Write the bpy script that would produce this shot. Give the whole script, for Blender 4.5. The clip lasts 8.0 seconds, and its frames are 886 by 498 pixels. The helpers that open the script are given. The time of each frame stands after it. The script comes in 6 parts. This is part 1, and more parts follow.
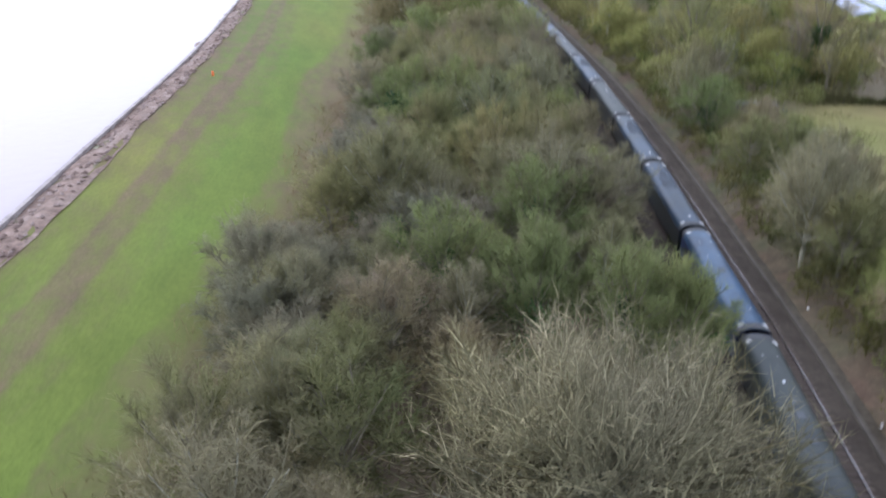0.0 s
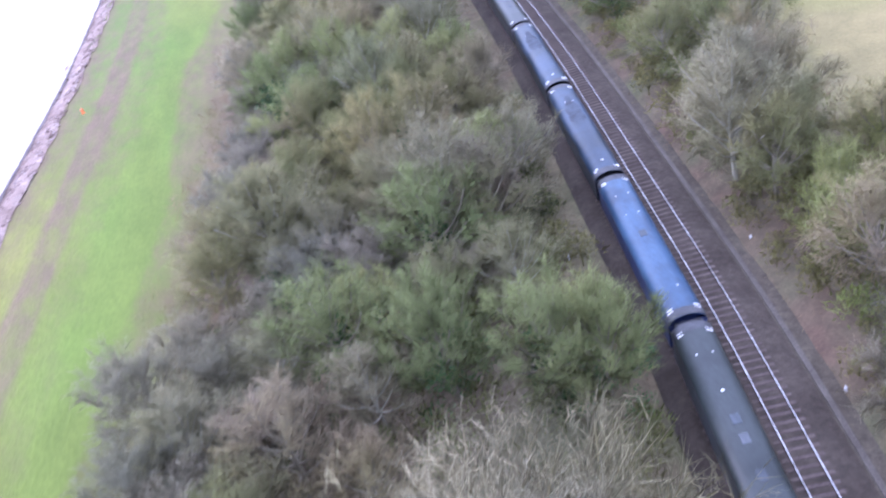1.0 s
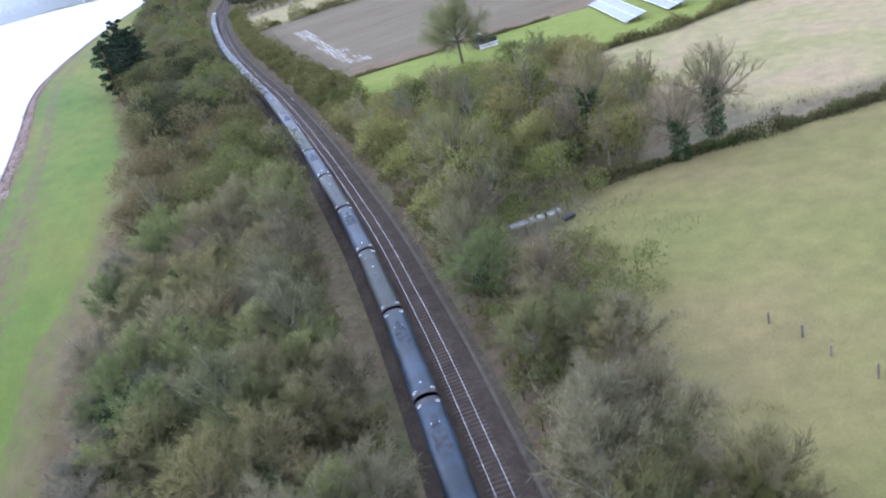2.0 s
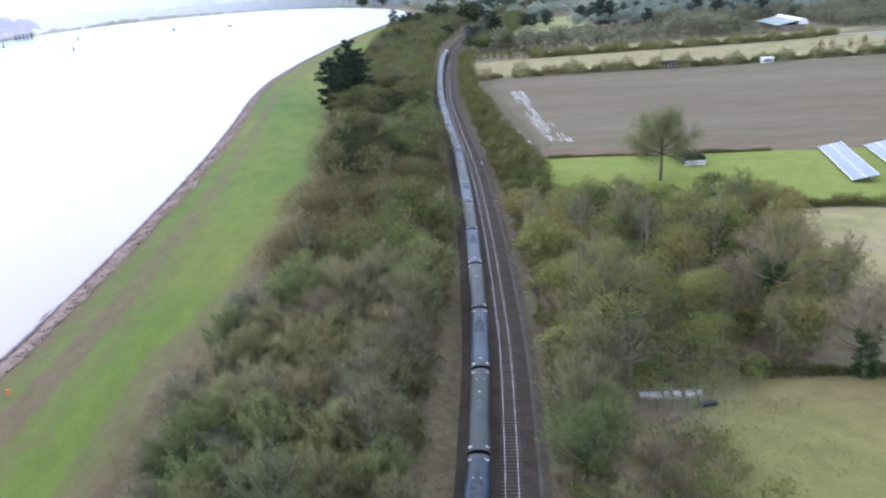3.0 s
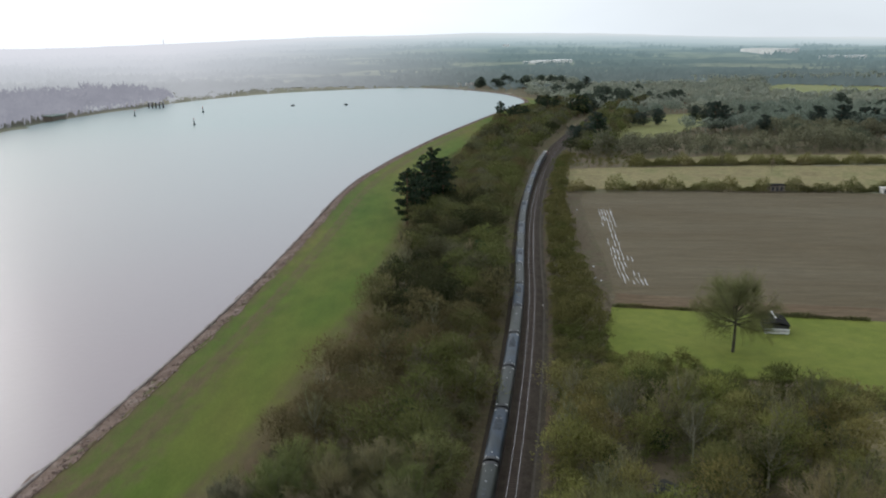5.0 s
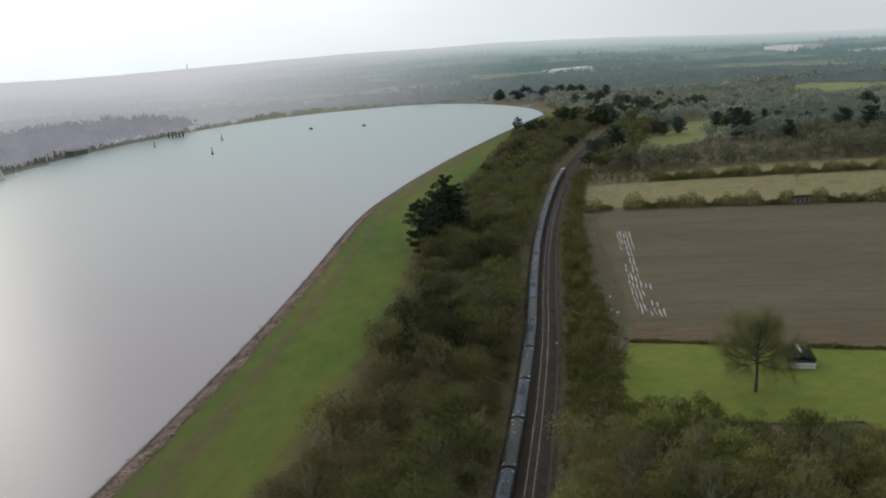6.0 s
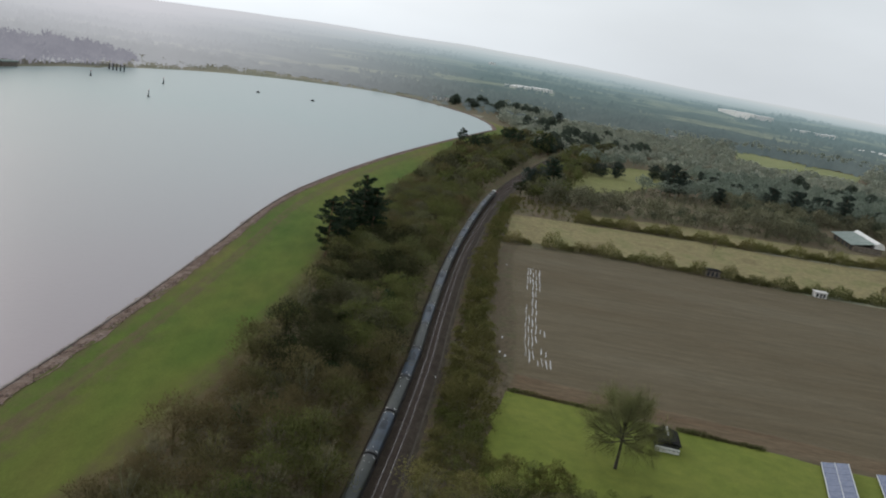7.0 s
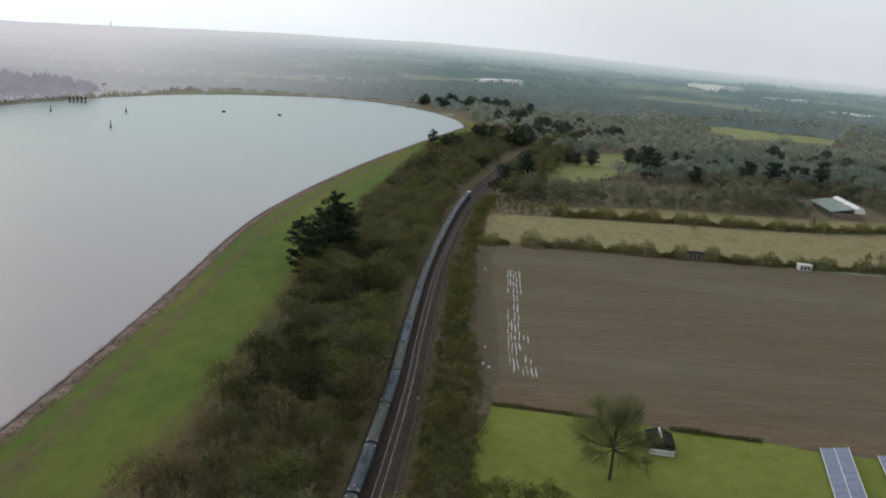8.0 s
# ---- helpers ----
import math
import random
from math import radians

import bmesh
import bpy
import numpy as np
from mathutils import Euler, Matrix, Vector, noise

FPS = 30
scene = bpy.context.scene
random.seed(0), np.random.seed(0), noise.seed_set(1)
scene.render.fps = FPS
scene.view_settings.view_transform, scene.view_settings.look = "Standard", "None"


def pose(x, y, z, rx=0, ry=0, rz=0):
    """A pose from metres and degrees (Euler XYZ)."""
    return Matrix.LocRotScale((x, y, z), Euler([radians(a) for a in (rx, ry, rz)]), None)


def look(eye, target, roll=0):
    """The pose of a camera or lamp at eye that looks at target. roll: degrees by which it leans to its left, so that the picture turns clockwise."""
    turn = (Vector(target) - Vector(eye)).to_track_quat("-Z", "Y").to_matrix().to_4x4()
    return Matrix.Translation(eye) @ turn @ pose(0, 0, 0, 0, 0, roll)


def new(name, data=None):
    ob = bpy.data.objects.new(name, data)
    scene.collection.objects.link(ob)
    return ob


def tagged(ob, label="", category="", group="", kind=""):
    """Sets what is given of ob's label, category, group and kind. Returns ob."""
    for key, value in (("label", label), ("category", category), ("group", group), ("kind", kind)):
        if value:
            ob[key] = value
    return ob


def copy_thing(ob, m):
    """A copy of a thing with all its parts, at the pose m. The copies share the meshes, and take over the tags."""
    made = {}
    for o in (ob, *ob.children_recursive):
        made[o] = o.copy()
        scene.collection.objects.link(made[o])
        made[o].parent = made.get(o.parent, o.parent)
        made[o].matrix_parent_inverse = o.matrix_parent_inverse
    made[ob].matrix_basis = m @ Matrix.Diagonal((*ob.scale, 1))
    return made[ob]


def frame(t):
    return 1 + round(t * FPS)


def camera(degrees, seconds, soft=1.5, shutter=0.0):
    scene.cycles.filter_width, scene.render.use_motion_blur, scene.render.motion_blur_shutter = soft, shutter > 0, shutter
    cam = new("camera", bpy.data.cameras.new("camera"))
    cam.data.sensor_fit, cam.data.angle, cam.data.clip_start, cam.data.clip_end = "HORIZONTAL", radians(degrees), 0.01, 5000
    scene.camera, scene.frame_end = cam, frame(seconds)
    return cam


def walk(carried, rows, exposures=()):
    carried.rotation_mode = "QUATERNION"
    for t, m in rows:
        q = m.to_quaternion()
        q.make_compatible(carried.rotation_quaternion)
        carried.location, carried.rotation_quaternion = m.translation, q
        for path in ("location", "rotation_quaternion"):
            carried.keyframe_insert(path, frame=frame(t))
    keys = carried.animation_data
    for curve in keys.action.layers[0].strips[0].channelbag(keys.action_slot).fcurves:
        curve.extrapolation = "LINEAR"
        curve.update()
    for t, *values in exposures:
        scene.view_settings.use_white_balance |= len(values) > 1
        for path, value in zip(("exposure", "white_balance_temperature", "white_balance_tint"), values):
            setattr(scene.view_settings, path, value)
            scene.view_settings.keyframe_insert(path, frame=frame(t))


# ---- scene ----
cam = camera(57.0, 8.0, soft=1.95, shutter=0.24)

# seconds, eye, heading to the left of +y, pitch, lean
PATH_ROWS = [
    (0.0, -53.48, -211.72, 35.51, -6.54, -25.21, 1.48),
    (0.5, -46.43, -206.80, 39.40, -1.85, -33.19, -17.61),
    (1.0, -40.25, -199.72, 42.77, -3.81, -34.50, -17.75),
    (1.5, -33.01, -193.08, 45.79, -9.67, -23.68, -25.35),
    (1.7, -31.11, -191.01, 47.33, -11.95, -24.27, -21.79),
    (2.8, -21.75, -181.48, 54.69, -6.35, -22.10, -2.98),
    (3.0, -20.05, -179.10, 55.39, -1.53, -19.37, -3.21),
    (3.5, -14.99, -172.71, 57.91, 1.76, -19.05, -4.32),
    (4.0, -11.18, -167.79, 62.10, 0.65, -15.99, 1.85),
    (4.5, -8.06, -164.51, 66.32, 4.10, -15.30, 7.07),
    (4.7, -6.46, -163.35, 68.01, 4.85, -15.00, 4.27),
    (5.8, -0.60, -153.67, 74.59, 8.67, -13.33, -6.03),
    (6.0, 0.60, -151.93, 75.81, 8.50, -13.59, -3.56),
    (6.5, 3.87, -147.59, 78.92, 5.99, -12.75, 5.19),
    (7.0, 6.93, -143.30, 81.46, 3.43, -13.83, 9.46),
    (7.5, 8.70, -139.27, 83.35, 3.04, -12.27, 9.18),
    (8.0, 10.11, -135.03, 84.35, 2.43, -13.86, 4.26),
]


def aim(x, y, z, heading, pitch, lean):
    a, b = radians(heading), radians(pitch)
    ahead = Vector((-math.sin(a) * math.cos(b), math.cos(a) * math.cos(b), math.sin(b)))
    return look((x, y, z), Vector((x, y, z)) + ahead * 10, lean)


walk(cam, [(r[0], aim(*r[1:])) for r in PATH_ROWS],
     exposures=[(0.0, 1.18, 5530, 16), (0.5, 1.7, 5290, 15), (1.0, 2.1, 4950, 34), (1.5, 1.58, 5080, 26), (3.0, 1.16, 5320, 16), (3.5, 0.76, 5850, 14),
                (4.5, 0.18, 6150, 7), (6.0, -0.38, 6400, 6), (7.0, -0.33, 6400, 7), (8.0, -0.3, 6400, 7)])

# ---- world and sun: an overcast winter day, brightest ahead to the left ----
SUN_AZ, SUN_EL = radians(-48), radians(22)          # azimuth clockwise from +y
SUN_DIR = Vector((math.sin(SUN_AZ) * math.cos(SUN_EL), math.cos(SUN_AZ) * math.cos(SUN_EL), math.sin(SUN_EL)))


def make_world():
    world = bpy.data.worlds.new("overcast_sky")
    scene.world = world
    world.use_nodes = True
    nt = world.node_tree
    nt.nodes.clear()
    N, L = nt.nodes.new, nt.links.new
    out, bg, sky = N("ShaderNodeOutputWorld"), N("ShaderNodeBackground"), N("ShaderNodeTexSky")
    sky.sky_type, sky.sun_disc = "NISHITA", False
    sky.sun_elevation, sky.sun_rotation = SUN_EL, SUN_AZ
    sky.dust_density, sky.air_density = 6.0, 1.0
    co, noi, ramp = N("ShaderNodeTexCoord"), N("ShaderNodeTexNoise"), N("ShaderNodeMapRange")
    stretch = N("ShaderNodeMapping")
    stretch.inputs["Scale"].default_value = (1.0, 1.0, 3.0)
    L(co.outputs["Generated"], stretch.inputs["Vector"])
    L(stretch.outputs["Vector"], noi.inputs["Vector"])
    noi.inputs["Scale"].default_value, noi.inputs["Detail"].default_value = 1.6, 5
    ramp.inputs["From Min"].default_value, ramp.inputs["From Max"].default_value = 0.3, 0.7
    ramp.inputs["To Min"].default_value, ramp.inputs["To Max"].default_value = 0.89, 1.11
    L(noi.outputs["Fac"], ramp.inputs["Value"])
    dot, glow = N("ShaderNodeVectorMath"), N("ShaderNodeMapRange")
    dot.operation = "DOT_PRODUCT"
    dot.inputs[1].default_value = SUN_DIR
    L(co.outputs["Generated"], dot.inputs[0])
    glow.inputs["From Min"].default_value, glow.inputs["From Max"].default_value = 0.45, 1.0
    glow.inputs["To Min"].default_value, glow.inputs["To Max"].default_value = 9.8, 15.6
    glow.interpolation_type = "SMOOTHSTEP"
    L(dot.outputs["Value"], glow.inputs["Value"])
    mul, tint, mix = N("ShaderNodeMath"), N("ShaderNodeVectorMath"), N("ShaderNodeMix")
    mul.operation = "MULTIPLY"
    L(ramp.outputs["Result"], mul.inputs[0])
    L(glow.outputs["Result"], mul.inputs[1])
    tint.operation = "SCALE"
    tint.inputs[0].default_value = (0.955, 0.99, 1.045)
    L(mul.outputs[0], tint.inputs["Scale"])
    mix.data_type = "RGBA"
    mix.inputs["Factor"].default_value = 0.88
    L(sky.outputs["Color"], mix.inputs[6])
    L(tint.outputs["Vector"], mix.inputs[7])
    L(mix.outputs[2], bg.inputs["Color"])
    bg.inputs["Strength"].default_value = 0.1
    L(bg.outputs["Background"], out.inputs["Surface"])


make_world()
sun = new("sun", bpy.data.lights.new("sun", "SUN"))
sun.data.energy, sun.data.angle, sun.data.color = 0.7, radians(24), (1.0, 0.96, 0.9)
sun.matrix_world = look(SUN_DIR * 100, (0, 0, 0))


# ---- materials ----
def material(name, rough=0.8, spec=0.3, metal=0.0):
    m = bpy.data.materials.new(name)
    m.use_nodes = True
    b = m.node_tree.nodes["Principled BSDF"]
    b.inputs["Roughness"].default_value, b.inputs["Metallic"].default_value = rough, metal
    b.inputs["Specular IOR Level"].default_value = spec
    return m, b, m.node_tree.nodes.new, m.node_tree.links.new


def ramp_of(N, L, fac, stops):
    r = N("ShaderNodeValToRGB")
    e = r.color_ramp.elements
    while len(e) < len(stops):
        e.new(0.5)
    for k, (p, c) in zip(e, stops):
        k.position, k.color = p, (*c, 1)
    L(fac, r.inputs["Fac"])
    return r.outputs["Color"]


def noise_of(N, L, scale, detail=4, stretch=(1, 1, 1), rough=0.55, seed=0.0):
    g, mp, n = N("ShaderNodeNewGeometry"), N("ShaderNodeMapping"), N("ShaderNodeTexNoise")
    mp.inputs["Scale"].default_value = stretch
    mp.inputs["Location"].default_value = (seed, seed * 0.7, 0)
    L(g.outputs["Position"], mp.inputs["Vector"])
    L(mp.outputs["Vector"], n.inputs["Vector"])
    n.inputs["Scale"].default_value, n.inputs["Detail"].default_value, n.inputs["Roughness"].default_value = scale, detail, rough
    return n.outputs["Fac"]


def mixed(N, L, fac, a, b, mode="MIX"):
    m = N("ShaderNodeMix")
    m.data_type, m.blend_type = "RGBA", mode
    for s, v in ((m.inputs["Factor"], fac), (m.inputs[6], a), (m.inputs[7], b)):
        if isinstance(v, (int, float)):
            s.default_value = v
        elif isinstance(v, tuple):
            s.default_value = (*v, 1)
        else:
            L(v, s)
    return m.outputs[2]


def bumped(N, L, b, height, strength=0.5, distance=0.1):
    u = N("ShaderNodeBump")
    u.inputs["Strength"].default_value, u.inputs["Distance"].default_value = strength, distance
    L(height, u.inputs["Height"])
    L(u.outputs["Normal"], b.inputs["Normal"])


def two_scale(name, dark, light, big, small, rough=0.85, spec=0.2, metal=0.0, bump=0.4, dist=0.1, stretch=(1, 1, 1), spread=0.18):
    """A surface whose colour varies by broad patches and by fine grain."""
    m, b, N, L = material(name, rough, spec, metal)
    broad = noise_of(N, L, big, 4, stretch)
    fine = noise_of(N, L, small, 3, stretch, 0.6, 7.3)
    c1 = ramp_of(N, L, broad, [(0.5 - spread, dark), (0.5 + spread, light)])
    c2 = ramp_of(N, L, fine, [(0.25, (0.62, 0.62, 0.62)), (0.75, (1.3, 1.3, 1.3))])
    L(mixed(N, L, 0.85, c1, c2, "MULTIPLY"), b.inputs["Base Color"])
    bumped(N, L, b, fine, bump, dist)
    return m


def three_colour(N, L, stops, big, mid, small, stretch=(1, 1, 1), lively=1.0):
    """Broad patches, middling mottle and fine grain multiplied; gives the colour and the grain."""
    c1 = ramp_of(N, L, noise_of(N, L, big, 3, stretch), stops)
    lo, hi = 1 - 0.29 * lively, 1 + 0.23 * lively
    c2 = ramp_of(N, L, noise_of(N, L, mid, 4, stretch, 0.6, 3.1), [(0.3, (lo, lo + 0.02, lo)), (0.7, (hi, hi - 0.02, hi - 0.04))])
    fine = noise_of(N, L, small, 3, stretch, 0.6, 9.0)
    c3 = ramp_of(N, L, fine, [(0.2, (lo, lo, lo)), (0.8, (hi, hi, hi))])
    return mixed(N, L, 1.0, mixed(N, L, 1.0, c1, c2, "MULTIPLY"), c3, "MULTIPLY"), fine


def three_scale(name, stops, big, mid, small, stretch=(1, 1, 1), rough=0.95, bump=0.5, dist=0.15, lively=1.0):
    m, b, N, L = material(name, rough, 0.15)
    c, fine = three_colour(N, L, stops, big, mid, small, stretch, lively)
    L(c, b.inputs["Base Color"])
    bumped(N, L, b, fine, bump, dist)
    return m


def worn_grass(name, grass, soil):
    """Grass that gives way to bare soil and dead stalks where the mesh says that it is worn."""
    m, b, N, L = material(name, 0.95, 0.15)
    c1, fine = three_colour(N, L, *grass)
    c2, _ = three_colour(N, L, *soil)
    a, mask = N("ShaderNodeAttribute"), N("ShaderNodeMapRange")
    a.attribute_name = "wear"
    rough_edge, add, sub = noise_of(N, L, 0.45, 4, (1, 0.45, 1), 0.65, 2.2), N("ShaderNodeMath"), N("ShaderNodeMath")
    sub.operation = "MULTIPLY_ADD"
    L(rough_edge, sub.inputs[0])
    sub.inputs[1].default_value, sub.inputs[2].default_value = 1.3, -0.65
    L(a.outputs["Fac"], add.inputs[0])
    L(sub.outputs[0], add.inputs[1])
    mask.interpolation_type = "SMOOTHSTEP"
    mask.inputs["From Min"].default_value, mask.inputs["From Max"].default_value = 0.0, 1.0
    L(add.outputs[0], mask.inputs["Value"])
    L(mixed(N, L, mask.outputs["Result"], c1, c2), b.inputs["Base Color"])
    bumped(N, L, b, fine, 0.5, 0.15)
    return m


def both_sides(m, b, N, L, colour):
    """Thin twigs and leaves: half of the light that falls on one side comes out at the other."""
    L(colour, b.inputs["Base Color"])
    t, mix = N("ShaderNodeBsdfTranslucent"), N("ShaderNodeMixShader")
    L(colour, t.inputs["Color"])
    mix.inputs["Fac"].default_value = 0.5
    L(b.outputs["BSDF"], mix.inputs[1])
    L(t.outputs["BSDF"], mix.inputs[2])
    L(mix.outputs["Shader"], m.node_tree.nodes["Material Output"].inputs["Surface"])


def twig_material(name, stops, scale=0.055, seed=0.0, even=False, by_tree=0.0, streaky=False):
    """Bare twigs: the kind of tree changes from place to place, each twig a little."""
    m, b, N, L = material(name, 0.85, 0.15)
    kind = noise_of(N, L, scale, 2, (1, 1, 0.25), 0.5, seed)
    if by_tree:
        at, mx = N("ShaderNodeAttribute"), N("ShaderNodeMix")
        at.attribute_name = "kind"
        mx.inputs["Factor"].default_value = by_tree
        L(kind, mx.inputs["A"])
        L(at.outputs["Fac"], mx.inputs["B"])
        kind = mx.outputs["Result"]
    c = ramp_of(N, L, kind, stops)
    g = N("ShaderNodeNewGeometry")
    each = ramp_of(N, L, g.outputs["Random Per Island"], [(0.0, (0.82, 0.82, 0.82)), (1.0, (1.18, 1.18, 1.16))] if even is True else [(0.0, (0.95, 0.95, 0.95)), (1.0, (1.05, 1.05, 1.05))] if even else [(0.0, (0.42, 0.43, 0.4)), (0.6, (0.78, 0.78, 0.74)), (0.84, (1.15, 1.13, 1.1)), (1.0, (1.9, 1.85, 1.8))] if streaky else [(0.0, (0.78, 0.78, 0.78)), (0.8, (1.08, 1.08, 1.06)), (1.0, (1.4, 1.38, 1.3))])
    o = N("ShaderNodeObjectInfo")
    tree = ramp_of(N, L, o.outputs["Random"], [(0.0, (0.8, 0.84, 0.8)), (1.0, (1.18, 1.1, 1.05))])
    both_sides(m, b, N, L, mixed(N, L, 1.0, mixed(N, L, 1.0, c, each, "MULTIPLY"), tree, "MULTIPLY"))
    return m


def leaf_material(name, dark, light):
    m, b, N, L = material(name, 0.6, 0.3)
    g = N("ShaderNodeNewGeometry")
    c = ramp_of(N, L, g.outputs["Random Per Island"], [(0.0, dark), (1.0, light)])
    both_sides(m, b, N, L, c)
    return m


M = {}
LITTER = ([(0.3, (0.125, 0.095, 0.064)), (0.5, (0.145, 0.12, 0.078)), (0.72, (0.115, 0.12, 0.062))], 0.05, 0.4, 3.0)
M["litter"] = three_scale("leaf_litter", *LITTER)
M["pasture"] = three_scale("far_pasture", [(0.3, (0.16, 0.17, 0.12)), (0.5, (0.22, 0.21, 0.15)), (0.7, (0.26, 0.23, 0.17))], 0.008, 0.06, 0.5)
BANK_GRASS = ([(0.28, (0.158, 0.142, 0.042)), (0.44, (0.12, 0.139, 0.03)), (0.58, (0.094, 0.133, 0.024)), (0.75, (0.073, 0.122, 0.02))], 0.03, 0.25, 3.0, (1, 0.35, 1), 0.55)
BANK_SOIL = ([(0.3, (0.125, 0.088, 0.058)), (0.5, (0.122, 0.096, 0.052)), (0.68, (0.112, 0.098, 0.045))], 0.12, 0.6, 4.0, (1, 0.35, 1), 0.6)
M["bank"] = worn_grass("bank_grass", BANK_GRASS, BANK_SOIL)
M["paddock"] = three_scale("paddock_grass", [(0.3, (0.13, 0.16, 0.03)), (0.7, (0.165, 0.185, 0.04))], 0.06, 0.3, 3.0, (1, 1, 1), 0.95, 0.5, 0.15, 0.55)
M["meadow"] = worn_grass("meadow_grass", ([(0.34, (0.138, 0.138, 0.046)), (0.5, (0.156, 0.142, 0.052)), (0.64, (0.165, 0.138, 0.06))], 0.03, 0.3, 3.0, (1, 1, 1), 0.6), LITTER)
M["rough_pasture"] = worn_grass("rough_pasture_grass", ([(0.34, (0.2, 0.185, 0.08)), (0.5, (0.24, 0.205, 0.105)), (0.64, (0.255, 0.2, 0.12))], 0.05, 0.3, 3.0, (1, 1, 1), 0.6), LITTER)
M["far_grass"] = three_scale("pale_far_grass", [(0.3, (0.19, 0.21, 0.09)), (0.7, (0.24, 0.25, 0.12))], 0.02, 0.1, 1.0, (1, 1, 1), 0.95, 0.3, 0.1, 0.5)
M["lawn"] = three_scale("rough_lawn", [(0.3, (0.175, 0.185, 0.07)), (0.7, (0.21, 0.205, 0.085))], 0.04, 0.2, 2.0, (1, 1, 1), 0.95, 0.3, 0.1, 0.6)
M["dry"] = three_scale("dry_grass", [(0.3, (0.184, 0.151, 0.0788)), (0.5, (0.238, 0.205, 0.105)), (0.7, (0.162, 0.162, 0.0683))], 0.06, 0.4, 3.0)
M["verge"] = three_scale("verge_dead_grass", [(0.3, (0.088, 0.058, 0.04)), (0.5, (0.092, 0.072, 0.046)), (0.7, (0.078, 0.08, 0.04))], 0.12, 0.8, 4.0)
M["verge_left"] = three_scale("trodden_verge", [(0.3, (0.117, 0.0888, 0.0554)), (0.5, (0.134, 0.111, 0.0655)), (0.7, (0.095, 0.0959, 0.0462))], 0.12, 0.8, 4.0)
PLOUGH = ([(0.3, (0.108, 0.085, 0.052)), (0.5, (0.123, 0.101, 0.066)), (0.72, (0.14, 0.118, 0.081))], 0.02, 0.25, 1.6, (0.25, 1.6, 1), 0.6)
M["plough"] = three_scale("ploughed_soil", *PLOUGH[:5], 0.95, 0.9, 0.3, PLOUGH[5])
M["headland"] = worn_grass("headland_soil", ([(0.3, (0.112, 0.0735, 0.0441)), (0.7, (0.146, 0.113, 0.0735))], 0.06, 0.5, 2.0, (0.3, 1.5, 1)), PLOUGH)
M["margin"] = worn_grass("trodden_field_margin", ([(0.3, (0.1, 0.075, 0.05)), (0.5, (0.105, 0.085, 0.055)), (0.7, (0.09, 0.09, 0.046))], 0.12, 0.8, 4.0), PLOUGH)
M["stone"] = three_scale("bank_stone", [(0.32, (0.12, 0.082, 0.065)), (0.5, (0.18, 0.128, 0.105)), (0.7, (0.24, 0.185, 0.16))], 0.3, 1.3, 5.0)
M["wall"] = two_scale("wave_wall_concrete", (0.2, 0.17, 0.16), (0.34, 0.3, 0.28), 0.4, 6.0)
M["ballast"] = three_scale("ballast", [(0.35, (0.045, 0.035, 0.027)), (0.65, (0.066, 0.053, 0.041))], 0.3, 2.0, 14.0)
M["ash"] = three_scale("cess_ash", [(0.35, (0.056, 0.045, 0.032)), (0.65, (0.08, 0.067, 0.048))], 0.2, 1.5, 8.0)
M["sleeper"] = two_scale("sleeper_concrete", (0.0612, 0.0444, 0.037), (0.108, 0.0829, 0.0703), 0.5, 9.0)
M["rail"] = two_scale("rail_steel", (0.218, 0.198, 0.189), (0.417, 0.397, 0.389), 0.6, 8.0, 0.24, 0.5, 0.9, 0.1, 0.01)
M["pale_sheet"] = two_scale("weathered_pale_sheet", (0.0788, 0.0788, 0.0627), (0.27, 0.27, 0.237), 1.2, 7.0, 0.7)
M["concrete"] = two_scale("trough_concrete", (0.065, 0.054, 0.043), (0.095, 0.082, 0.066), 0.5, 8.0)
M["twig"] = twig_material("bare_twigs", [(0.34, (0.228, 0.192, 0.143)), (0.45, (0.257, 0.229, 0.132)), (0.55, (0.234, 0.224, 0.105)), (0.66, (0.199, 0.208, 0.0935))])
M["oak_twig"] = twig_material("oak_twigs", [(0.4, (0.273, 0.26, 0.121)), (0.6, (0.234, 0.24, 0.103))])
M["twig_pale"] = twig_material("pale_twigs", [(0.4, (0.361, 0.327, 0.23)), (0.6, (0.325, 0.3, 0.182))], streaky=True)
M["twig_willow"] = twig_material("willow_twigs", [(0.4, (0.255, 0.24, 0.155)), (0.6, (0.23, 0.228, 0.122))])
M["twig_moss"] = twig_material("mossy_twigs", [(0.4, (0.236, 0.257, 0.11)), (0.6, (0.2, 0.233, 0.0935))])
M["twig_grey"] = twig_material("grey_twigs", [(0.4, (0.213, 0.199, 0.151)), (0.6, (0.23, 0.217, 0.151))])
M["twig_mid"] = twig_material("wood_twigs", [(0.0, (0.168, 0.133, 0.07)), (0.22, (0.157, 0.145, 0.0695)), (0.45, (0.157, 0.178, 0.0592)), (0.62, (0.17, 0.165, 0.105)), (0.8, (0.0712, 0.0734, 0.0339)), (1.0, (0.0361, 0.0469, 0.0205))], 0.03, 0.0, True, 0.9)
M["twig_scrub"] = twig_material("dark_scrub_twigs", [(0.35, (0.151, 0.145, 0.0498)), (0.5, (0.186, 0.171, 0.0688)), (0.65, (0.116, 0.13, 0.0398))], 0.05, 3.0, True, 0.4)
